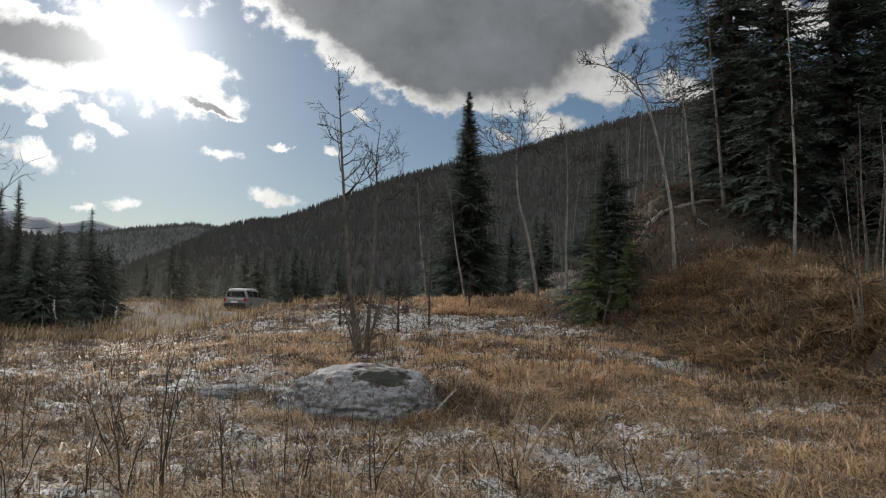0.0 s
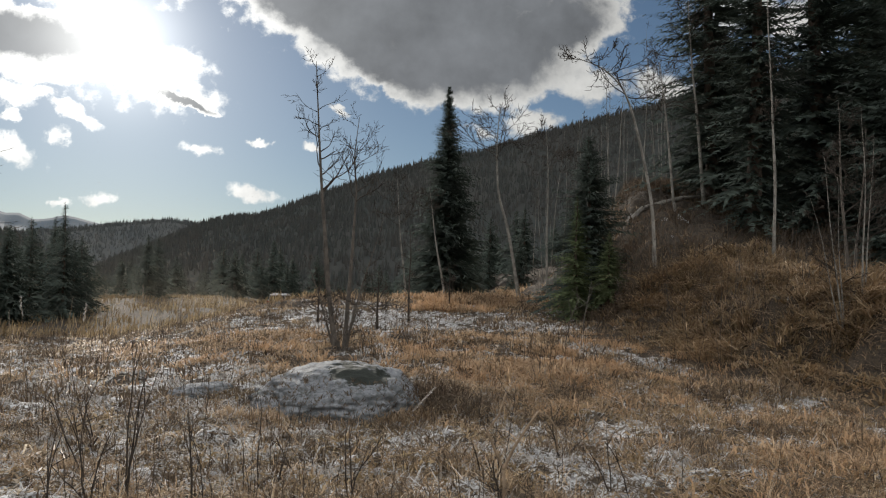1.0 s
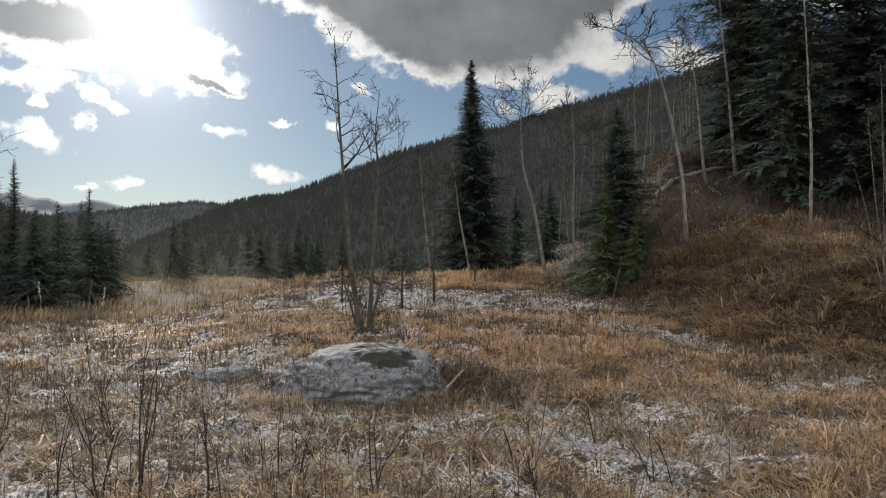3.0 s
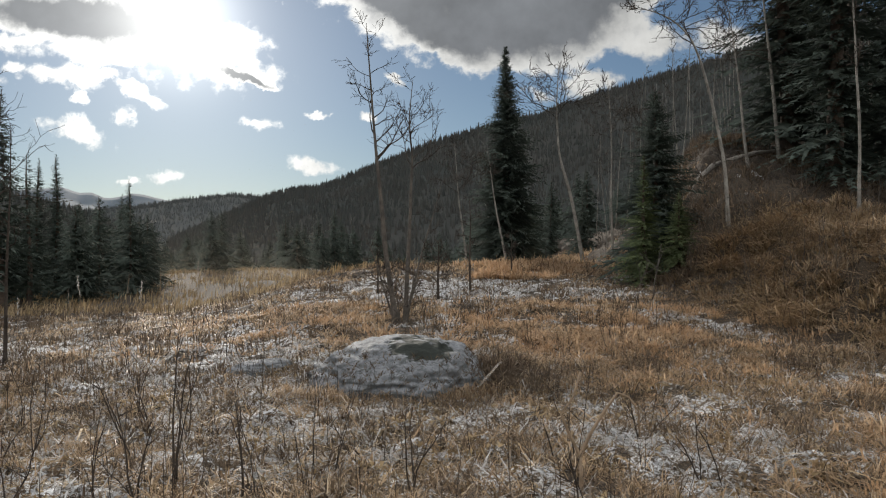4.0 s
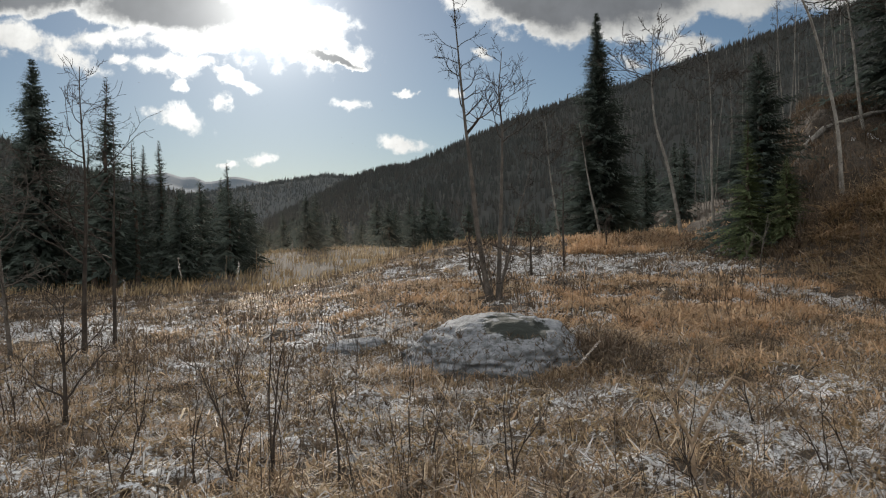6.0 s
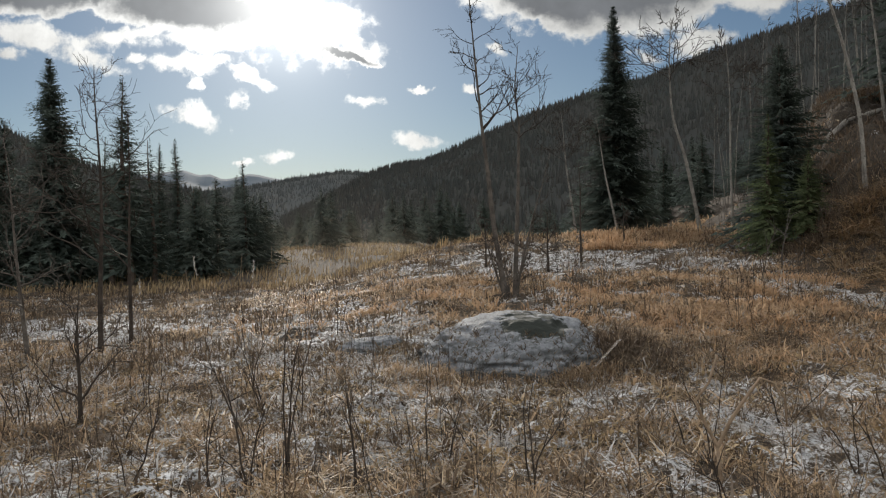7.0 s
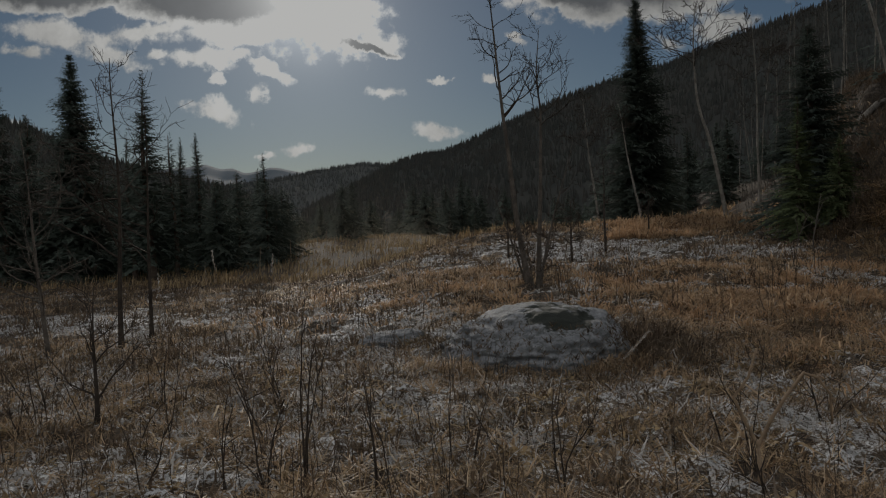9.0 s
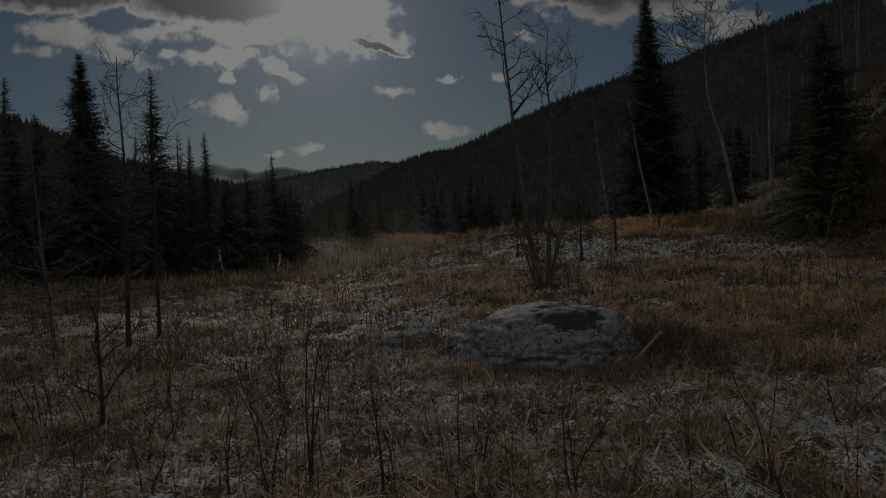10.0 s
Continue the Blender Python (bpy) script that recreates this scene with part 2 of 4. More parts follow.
NEEDLE = shader("spruce_needles", by_island([(0.062, 0.080, 0.068), (0.102, 0.124, 0.104), (0.080, 0.100, 0.084), (0.118, 0.138, 0.116)], 0.7, (0.084, 0.105, 0.090)), 0.85, through_light=0.22, spec=0.08)
YOUNG = shader("young_spruce_needles", by_island([(0.090, 0.118, 0.058), (0.145, 0.175, 0.085), (0.115, 0.142, 0.070), (0.16, 0.188, 0.098)]), 0.85, through_light=0.22, spec=0.08)
# far forest is kept paler and greyer, to carry haze in its colour
FOREST = shader("far_forest", by_island([(0.092, 0.100, 0.096), (0.098, 0.105, 0.100), (0.104, 0.107, 0.100), (0.108, 0.106, 0.098)], 0.012, (0.112, 0.105, 0.097)), 1.0, through_light=0.35, spec=0.0)
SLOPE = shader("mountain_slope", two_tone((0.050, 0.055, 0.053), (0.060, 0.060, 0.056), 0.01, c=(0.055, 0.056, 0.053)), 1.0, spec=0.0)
# haze is put into these base colours: paler and bluer with distance
HAZED_HILL = shader("hazed_valley_slope", two_tone((0.085, 0.092, 0.094), (0.105, 0.108, 0.104), 0.006), 1.0, spec=0.0)
HAZED_WOOD = shader("hazed_valley_trees", by_island([(0.080, 0.088, 0.090), (0.090, 0.096, 0.095), (0.098, 0.10, 0.096)]), 1.0, spec=0.0)
HAZE_BLUE_HILL = shader("hazed_far_hill", two_tone((0.115, 0.14, 0.165), (0.155, 0.18, 0.205), 0.004), 0.95)
PAINT = shader("silver_paint", two_tone((0.22, 0.225, 0.23), (0.27, 0.27, 0.275), 3.0), 0.3, metal=0.5)
# white for the number plate, and for a sun glint coloured onto the roof
GLINT_AND_PLATE = shader("roof_glint_and_plate", two_tone((0.75, 0.76, 0.77), (0.8, 0.8, 0.8), 3.0), 0.22, spec=0.6)
GLASS = shader("tinted_glass", two_tone((0.012, 0.014, 0.016), (0.02, 0.022, 0.024), 3.0), 0.05, spec=0.8)
RUBBER = shader("tyre_rubber", two_tone((0.015, 0.015, 0.015), (0.03, 0.028, 0.026), 9.0), 0.9)
CHROME = shader("metal_trim", two_tone((0.5, 0.5, 0.5), (0.6, 0.6, 0.6), 5.0), 0.25, metal=1.0)
REDLAMP = shader("red_lamp", two_tone((0.35, 0.02, 0.015), (0.4, 0.03, 0.02), 5.0), 0.2)
DUST = shader("road_dust", two_tone((0.50, 0.43, 0.34), (0.58, 0.50, 0.40), 0.5), 1.0, through_light=0.5, spec=0.0)
DARK = shader("dark_plastic", two_tone((0.02, 0.02, 0.02), (0.035, 0.033, 0.03), 9.0), 0.6)

# ---------------------------------------------------------------- mesh helpers


def mesh_of(name, verts, faces, material, smooth=False):
    me = bpy.data.meshes.new(name)
    me.from_pydata([tuple(p) for p in verts] if not isinstance(verts, np.ndarray) else verts.tolist(), [], faces.tolist() if isinstance(faces, np.ndarray) else faces)
    me.materials.append(material)
    if smooth:
        me.polygons.foreach_set("use_smooth", np.ones(len(me.polygons), bool))
    me.update()
    return me


def piece(name, me, parent=None, label="", m=None):
    ob = new(name, me)
    if parent is not None:
        ob.parent = parent
    if m is not None:
        ob.matrix_basis = m
    if label:
        tagged(ob, label)
    return ob


def sstep(a, b, x):
    t = np.clip((x - a) / (b - a), 0, 1)
    return t * t * (3 - 2 * t)


def lumps(x, y, seed=0.0, octaves=4, scale=1.0):
    """Smooth pseudo-noise between about -1 and 1, for fields of points."""
    out, amp, f = np.zeros_like(np.asarray(x, float)), 1.0, scale
    for k in range(octaves):
        a = seed * 1.7 + k * 2.1
        xr, yr = x * math.cos(a) - y * math.sin(a), x * math.sin(a) + y * math.cos(a)
        out = out + amp * np.sin(f * xr + 1.3 * np.sin(0.6 * f * yr + a) + seed) * np.sin(f * yr * 1.1 + 1.1 * np.sin(0.7 * f * xr + 2 * a))
        amp, f = amp * 0.62, f * 2.03
    return out / 1.6


def bank_foot(y):
    """Where the bank begins to rise out of the meadow."""
    return 8.1 + 0.09 * np.clip(16.5 - np.asarray(y, float), 0, 10) ** 1.7


def ground_z(x, y):
    """Height of the land: a knoll ahead, a bank and wooded hill to its right, a flat meadow to its left."""
    x, y = np.asarray(x, float), np.asarray(y, float)
    d = np.clip(y - 10.5, 0, 19.5)
    over = sstep(29, 50, y)
    knoll = (0.085 * d + 0.0008 * d * d) * sstep(-9, 0, x) * (1 - 1.25 * over * (1 - sstep(4, 9, x)))
    left = 1.5 * sstep(30, 60, y) * sstep(-30, -14, x) * (1 - 0.8 * sstep(-5, 3, x))
    foot = bank_foot(y)
    bank = 1.9 * sstep(foot, foot + 3.8, x) * sstep(2, 9, y)
    hill = 10 * (1 - np.exp(-0.042 * np.clip(y - 21, 0, 400))) * sstep(-1.5, 2.5, x - 0.36 * y)
    mound = 0.26 * np.exp(-((x - 0.75) / 1.25) ** 2 - ((y - 12.7) / 0.95) ** 2)
    stand = 0.3 * np.exp(-(x * x + y * y) / 18)
    rough = 0.05 * np.sin(1.3 * x + 0.7 * y) * np.sin(0.9 * y - 0.5 * x + 1) + 0.03 * np.sin(2.9 * x - 1.7 * y) * np.sin(3.3 * y + x)
    rough = rough - (0.62 * sstep(46, 56, y) + 1.9 * sstep(65, 92, y) * (1 - sstep(170, 230, y))) * np.exp(-((x + 7.9 - 0.215 * (y - 58)) / 4.5) ** 2)
    far_off = np.hypot(x, y)
    rough = rough + (0.085 * lumps(x, y, 3.0, 3, 3.7) + 0.045 * lumps(x, y, 8.0, 2, 7.0) + 0.55 * lumps(x, y, 12.0, 4, 2.4) * sstep(foot + 0.2, foot + 2.0, x) * sstep(6, 11, y)) * np.exp(-far_off / 60)
    near = np.exp(-far_off / 150)
    return (knoll + left + bank + hill + stand + mound) * (0.15 + 0.85 * near ** 0.5) + rough


def gz(x, y):
    return float(ground_z(x, y))


def grid_faces(nx, ny):
    i, j = np.meshgrid(np.arange(nx - 1), np.arange(ny - 1), indexing="ij")
    a = (i * ny + j).ravel()
    return np.stack([a, a + ny, a + ny + 1, a + 1], 1)


def tube_mesh(lines, sides=5):
    """Verts and faces of tapering tubes: lines of (points, radii)."""
    V, F, base = [], [], 0
    ang = np.linspace(0, 2 * np.pi, sides, endpoint=False)
    ca, sa = np.cos(ang), np.sin(ang)
    for pts, rad in lines:
        pts, rad = np.asarray(pts, float), np.asarray(rad, float)
        n = len(pts)
        t = np.gradient(pts, axis=0)
        t /= np.linalg.norm(t, axis=1)[:, None] + 1e-9
        ref = np.array([0.0, 1.0, 0.0]) if abs(t[:, 1]).mean() < 0.8 else np.array([1.0, 0.0, 0.0])
        a = np.cross(t, ref)
        a /= np.linalg.norm(a, axis=1)[:, None] + 1e-9
        b = np.cross(t, a)
        ring = pts[:, None] + rad[:, None, None] * (a[:, None] * ca[None, :, None] + b[:, None] * sa[None, :, None])
        V.append(ring.reshape(-1, 3))
        for k in range(n - 1):
            for s in range(sides):
                p, q = base + k * sides + s, base + k * sides + (s + 1) % sides
                F.append((p, q, q + sides, p + sides))
        F.append(tuple(base + (n - 1) * sides + s for s in range(sides)))
        base += n * sides
    return np.concatenate(V), F


# ---------------------------------------------------------------- ground and distance


def build_ground():
    def steps(lo, hi, fine_lo, fine_hi, fine, grow):
        mid = list(np.arange(fine_lo, fine_hi, fine))
        out, s, v = [], fine, fine_hi
        while v < hi:
            out.append(v)
            s *= grow
            v += s
        out.append(hi)
        low, s, v = [], fine, fine_lo
        while v > lo:
            s *= grow
            v -= s
            low.append(max(v, lo))
        return np.array(sorted(set(low + mid + out)))
    xs, ys = steps(-4200, 4200, -12, 18, 0.19, 1.16), steps(-4200, 4200, 3, 30, 0.19, 1.16)
    X, Y = np.meshgrid(xs, ys, indexing="ij")
    Z = ground_z(X, Y)
    me = mesh_of("ground", np.stack([X, Y, Z], -1).reshape(-1, 3), grid_faces(len(xs), len(ys)), SOIL, True)
    tagged(new("ground", me), "brown earth under dry grass, rising to a wooded bank", "ground", kind="structure")


def snow_weight(x, y):
    """Where the thin snow lies: between the tufts, on the knoll and along the track."""
    w = -0.20 + 0.0 * x
    for cx, cy, rx, ry, a in ((3.1, 8.0, 0.9, 1.6, 1.0), (-1.2, 12.2, 1.9, 1.4, 0.62), (2.2, 23.0, 5.0, 3.2, 0.48), (-4.4, 6.2, 1.3, 0.9, 1.5), (-11.0, 18.0, 3.5, 1.2, 0.8),
                              (-4.0, 14.0, 5.0, 4.0, 0.35), (0.0, 8.3, 2.5, 2.0, 0.42), (-3.5, 9.5, 2.5, 2.0, 0.35), (8.0, 12.0, 1.0, 0.5, 0.5), (11.6, 24.4, 1.3, 1.6, 0.22), (-2.9, 6.0, 1.2, 0.7, 0.6), (-0.9, 9.0, 1.0, 0.9, 0.35), (-0.6, 10.2, 1.9, 0.9, 0.45), (3.5, 8.9, 1.0, 0.8, 0.5), (4.9, 10.0, 1.0, 0.5, 0.5), (-12.2, 20.0, 3.0, 0.5, 0.6), (-7.0, 11.0, 1.6, 0.4, 0.6), (6.0, 9.0, 2.0, 1.5, 0.25), (-1.5, 7.5, 4.0, 3.5, 0.10), (6.6, 11.5, 1.6, 0.8, 0.45), (7.0, 16.5, 1.5, 0.8, 0.5), (3.2, 17.5, 1.2, 0.6, 0.4)):
        w = w + a * np.exp(-((x - cx) / rx) ** 2 - ((y - cy) / ry) ** 2)
    # little of it holds on the bank and under the trees
    return w - 0.35 * sstep(-0.3, 0.8, x - bank_foot(y)) * sstep(9, 12, y)


def snow_field(x, y):
    return snow_weight(x, y) + 0.45 * lumps(x, y, 7.0, 5, 2.6) + 0.30 * lumps(x, y, 13.0, 2, 1.2)


def build_snow():
    xs, ys = np.arange(-13, 14, 0.06), np.arange(4.5, 28, 0.066)
    X, Y = np.meshgrid(xs, ys, indexing="ij")
    field = snow_field(X, Y)
    thick = np.clip(field * 0.13, -0.08, 0.03) + 0.026 * lumps(X, Y, 2.0, 2, 10.0) + 0.026 * lumps(X, Y, 5.0, 2, 23.0) - 0.016
    Z = ground_z(X, Y) + thick
    F = grid_faces(len(xs), len(ys))
    keep = (thick.ravel()[F] > -0.012).any(1)
    me = mesh_of("snow", np.stack([X, Y, Z], -1).reshape(-1, 3), F[keep], SNOW, True)
    tagged(new("snow", me), "thin patchy snow lying between dry grass tufts", "snow", kind="stuff")


def ridge(name, az, el, far, near, foot, material, seed, label):
    """A mountain side: from its foot up to a ridge seen at the given bearings and heights (degrees)."""
    A = np.linspace(az[0], az[-1], 160)
    E = np.interp(A, az, el)
    s = np.linspace(0, 1, 26)
    V = []
    for k, t in enumerate(np.r_[s, 1.06, 1.25]):
        r = near + (far - near) * min(t, 1.25)
        top = far * np.tan(np.radians(E))
        if t <= 1:
            h = foot + (top - foot) * (t ** 1.15)
        else:
            h = top * (1 - (t - 1) * 2.5)
        h = h + 0.012 * far * lumps(A * 0.35, np.full_like(A, t * 6.0), seed, 3, 1.0) * (t * (1 - min(t, 1)) * 2)
        V.append(np.stack([r * np.sin(np.radians(A)), r * np.cos(np.radians(A)), h], 1))
    V = np.stack(V, 1)
    me = mesh_of(name, V.reshape(-1, 3), grid_faces(V.shape[0], V.shape[1]), material, True)
    tagged(new(name, me), label, "mountain", kind="structure")
    return A, V


def far_trees(name, V, count, rng, tall, material, label, top_bias=0.0):
    """Small conifers all over a mountain side, and a row along its crest."""
    na, nt = V.shape[0], 26
    a = rng.uniform(0, na - 1.01, count)
    t = rng.uniform(0.0, nt - 1.01, count) ** (1.0 - top_bias) * (nt - 1.01) ** top_bias
    crest = count // 5
    t[:crest] = nt - 1.01 - rng.uniform(0, 1.6, crest)
    i, j = a.astype(int), t.astype(int)
    fa, ft = (a - i)[:, None], (t - j)[:, None]
    P = V[i, j] * (1 - fa) * (1 - ft) + V[i + 1, j] * fa * (1 - ft) + V[i, j + 1] * (1 - fa) * ft + V[i + 1, j + 1] * fa * ft
    h = rng.uniform(*tall, count) * np.where(rng.random(count) < 0.15, 1.35, 1.0)
    r = h * rng.uniform(0.12, 0.20, count)
    sides = 5
    ang = rng.uniform(0, 6.28, count)[:, None] + np.linspace(0, 2 * np.pi, sides, endpoint=False)[None]
    rr = r[:, None] * rng.uniform(0.75, 1.2, (count, sides))
    ring = np.stack([P[:, :1] + rr * np.cos(ang), P[:, 1:2] + rr * np.sin(ang), np.repeat(P[:, 2:] - 0.6, sides, 1)], -1)
    tip = np.stack([P[:, 0], P[:, 1], P[:, 2] + h], -1)[:, None]
    VV = np.concatenate([ring, tip], 1).reshape(-1, 3)
    b = (np.arange(count) * (sides + 1))[:, None]
    F = np.concatenate([np.stack([b[:, 0] + k, b[:, 0] + (k + 1) % sides, b[:, 0] + sides], 1) for k in range(sides)])
    tagged(new(name, mesh_of(name, VV, F, material)), label, "forest", kind="stuff")


build_ground()
build_snow()
rng = np.random.default_rng(11)
_, far_v = ridge("far_mountain", [-60, -40, -26, -23.6, -22.6, -21.6, -20.8, -19.9, -18.9, -18.2, -17.5, -16.8, -15.9, -14.5, -12, 0], [6, 5.5, 4.8, 5.0, 5.15, 4.78, 4.85, 4.45, 4.6, 4.85, 4.78, 4.6, 4.4, 4.3, 4.0, 3.0], 3600, 2400, -5, HAZE_BLUE_HILL, 1.0, "far mountain ridge beyond the valley, coloured pale blue for haze")
_, mid_v = ridge("valley_hill", [-30, -22, -18, -15.5, -13.3, -11.4, -9.7, -7, 10], [3.0, 3.5, 4.0, 4.40, 4.74, 4.97, 4.78, 4.5, 3], 1900, 1100, -5, HAZED_HILL, 2.0, "wooded hill closing the valley, coloured paler for haze")
_, left_v = ridge("near_hill", [-110, -60, -40, -34, -32.7, -29.1, -25, -21, -18], [15, 12, 9.5, 7.86, 7.2, 5.6, 4.4, 3.4, 2.0], 800, 300, -5, SLOPE, 4.0, "dark wooded hill behind the spruces")
_, main_v = ridge("mountain_side", [-16, -11, -9.7, -7.9, -5.1, -3.4, -1, 2.4, 6.6, 10.8, 15, 19.2, 23.1, 26.6, 36.3, 60, 110], [1.5, 3.9, 4.55, 5.2, 5.6, 6.3, 7.3, 8.65, 9.9, 10.75, 12.0, 13.0, 13.8, 14.7, 16.2, 18, 18], 1000, 400, -4, SLOPE, 5.0, "steep mountain side covered in dark conifers")
far_trees("mountain_forest", main_v, 34000, rng, (4.5, 8), FOREST, "dark conifer forest covering the mountain side", 0.3)
far_trees("valley_forest", mid_v, 12000, rng, (5, 9), HAZED_WOOD, "conifer forest on the hill closing the valley, coloured paler for haze", 0.2)
far_trees("near_hill_forest", left_v, 12000, rng, (4.5, 8), FOREST, "conifer forest on the hill behind the spruces", 0.2)

# ---------------------------------------------------------------- trees


def spruce_crown(rng, height, radius, bare=0.06, levels=70, per=8, segs=5, droop=0.22, spray=1.0, taper=0.94):
    """Needle sprays on drooping boughs: verts and triangles."""
    z = np.repeat(bare + (1 - bare) * (np.arange(levels) / levels) ** 0.92, per) * height + rng.normal(0, 0.012 * height, levels * per)
    z = np.clip(z, bare * height * 0.8, height * 0.985)
    n = len(z)
    f = 1 - z / height
    side = rng.uniform(0, 6.28, n)
    L = radius * (f ** taper) * rng.uniform(0.55, 1.15, n) * (1 + 0.18 * np.sin(2 * side + 5 * z / height)) * (0.86 + 0.2 * np.sin(z / height * 47 + side)) + 0.012 * radius
    out = np.stack([np.cos(side), np.sin(side), np.zeros(n)], 1)
    lat = np.stack([-np.sin(side), np.cos(side), np.zeros(n)], 1)
    rise = 0.32 - 0.52 * f + rng.normal(0, 0.1, n)
    V = []
    for s in np.linspace(0.12, 1.0, segs):
        c = out * (L * s)[:, None]
        c[:, 2] = z + L * s * rise - droop * L * s * s * (0.4 + f) + 0.10 * L * s ** 4
        for sgn in (-1, 1, 0):
            w = ((0.24 + 0.10 * rng.random(n)) * L * (1.15 - 0.75 * s) + 0.05 * radius * (0.25 + f)) * spray
            ln = w * rng.uniform(0.9, 1.5, n)
            spread = rng.uniform(0.3, 1.0, n) if sgn else rng.normal(0, 0.15, n)
            d = out * 0.75 + lat * (sgn * spread)[:, None]
            up = np.zeros((n, 3))
            up[:, 2] = rng.normal(-0.30, 0.22, n)
            a = c - lat * (0.30 * w)[:, None] * (0.6 if sgn else 1)
            b = c + lat * (0.30 * w)[:, None] * (0.6 if sgn else 1)
            a[:, 2] += rng.normal(0, 0.06, n) * w
            b[:, 2] -= 0.25 * w * rng.random(n)
            V.append(np.stack([a, b, c + (d + up) * ln[:, None]], 1))
    V = np.concatenate(V).reshape(-1, 3)
    return V, np.arange(len(V)).reshape(-1, 3)


def spruce(rng, height, radius, label, at, needles=None, bare=0.05, levels=70, per=8, segs=5, group="", lean=(0, 0), name="spruce_tree", spray=1.0, taper=0.94):
    tree = new(name)
    x, y = at
    tree.matrix_basis = pose(x, y, gz(x, y) - 0.1, lean[0], lean[1], 0)
    zz = np.linspace(0, height * 0.97, 9)
    wob = 0.01 * height * np.sin(zz * 1.7 / height * 3 + rng.uniform(0, 6))
    V, F = tube_mesh([(np.stack([wob, wob * 0.5, zz], 1), np.linspace(0.016 * height + 0.03, 0.012, 9))], 8)
    piece("trunk", mesh_of("trunk", V, F, SPRUCEBARK, True), tree)
    V, F = spruce_crown(rng, height, radius, bare, levels, per, segs, spray=spray, taper=taper)
    piece("crown", mesh_of("crown", V, F, needles or NEEDLE), tree)
    return tagged(tree, label, "tree", group)


def limb(rng, start, way, length, n=7, bend=0.25, up=0.25, r0=0.02, r1=0.004):
    pts, p, d = [np.array(start, float)], np.array(start, float), np.array(way, float)
    d /= np.linalg.norm(d)
    for k in range(n - 1):
        d = d + rng.normal(0, bend, 3) * 0.5 + np.array([0, 0, up / n])
        d /= np.linalg.norm(d)
        p = p + d * length / (n - 1)
        pts.append(p)
    return np.array(pts), np.linspace(r0, r1, n)


def branches(rng, trunk, radii, lo, hi, count, length, up=0.3, out_up=0.45, depth=2, twig=0.0035):
    """Limbs off a trunk between two fractions of its length, with twigs on them."""
    lines, n = [], len(trunk)
    for k in range(count):
        f = lo + (hi - lo) * (k + rng.random()) / count
        i = min(int(f * (n - 1)), n - 2)
        q = f * (n - 1) - i
        p = trunk[i] * (1 - q) + trunk[i + 1] * q
        r = (radii[i] * (1 - q) + radii[i + 1] * q)
        a = rng.uniform(0, 6.28)
        way = (math.cos(a), math.sin(a) * 0.8, out_up + rng.normal(0, 0.15))
        L = length * (1.15 - 0.75 * (f - lo) / max(hi - lo, 0.01)) * rng.uniform(0.55, 1.15)
        b, br = limb(rng, p, way, L, 8, 0.42, up, min(r * 0.55, 0.035), twig)
        lines.append((b, br))
        if depth > 0:
            for m in range(int(rng.integers(5, 10))):
                j = int(rng.integers(2, 7))
                w2 = (b[j] - b[j - 1]) + rng.normal(0, 0.55, 3) * np.linalg.norm(b[j] - b[j - 1])
                c, cr = limb(rng, b[j], w2, L * rng.uniform(0.18, 0.48), 5, 0.6, up, br[j] * 0.65, twig * 0.75)
                lines.append((c, cr))
                if depth > 1:
                    for q2 in range(int(rng.integers(1, 4))):
                        e, er = limb(rng, c[2 + q2 % 3], (c[3] - c[1]) + rng.normal(0, 0.5, 3) * np.linalg.norm(c[3] - c[1]), L * rng.uniform(0.1, 0.22), 4, 0.4, up, twig * 1.2, twig * 0.7)
                        lines.append((e, er))
    return lines


def trunk_line(rng, height, lean=(0.0, 0.0), curve=(0.0, 0.0), wobble=0.02, n=16, bow=1.0):
    t = np.linspace(0, 1, n)
    ph = rng.uniform(0, 6.28, 2)
    x = lean[0] * t ** bow + curve[0] * np.sin(np.pi * t) + wobble * height * 0.5 * np.sin(7 * t + ph[0]) * t
    y = lean[1] * t + curve[1] * np.sin(np.pi * t) + wobble * height * 0.5 * np.sin(6 * t + ph[1]) * t
    return np.stack([x, y, height * t], 1)


def bare_tree(rng, at, height, label, lean=(0, 0), curve=(0, 0), r=0.09, lo=0.55, count=14, length=1.6, bark=None, up=0.3, out_up=0.45, depth=2, twig=0.008, group="", wobble=0.02, name="aspen_tree", limbs=None, bow=1.0, line=None):
    tree = new(name)
    x, y = at
    tree.matrix_basis = pose(x, y, gz(x, y) - 0.08)
    T = trunk_line(rng, height, lean, curve, wobble, bow=bow)
    if line:
        # a crooked trunk through the given (x, z) above its foot
        f = np.linspace(0, len(line) - 1, 3 * len(line))
        T = np.stack([np.interp(f, range(len(line)), [p[0] for p in line]), T[0, 1] + 0.05 * np.sin(f), np.interp(f, range(len(line)), [p[1] for p in line])], 1)
        T[1:-1] = 0.25 * T[:-2] + 0.5 * T[1:-1] + 0.25 * T[2:]
    R = r * (1 - 0.88 * np.linspace(0, 1, len(T)) ** 0.9)
    R[0] *= 1.35
    V, F = tube_mesh([(T, R)], 8)
    piece("trunk", mesh_of("trunk", V, F, bark or ASPEN, True), tree)
    L = branches(rng, T, R, lo, 0.99, count, length, up, out_up, depth, twig)
    V, F = tube_mesh(L, 4)
    tagged(piece("crown", mesh_of("crown", V, F, limbs or TWIG, True), tree, "thin dark leafless branches"), kind="stuff")
    return tagged(tree, label, "tree", group)


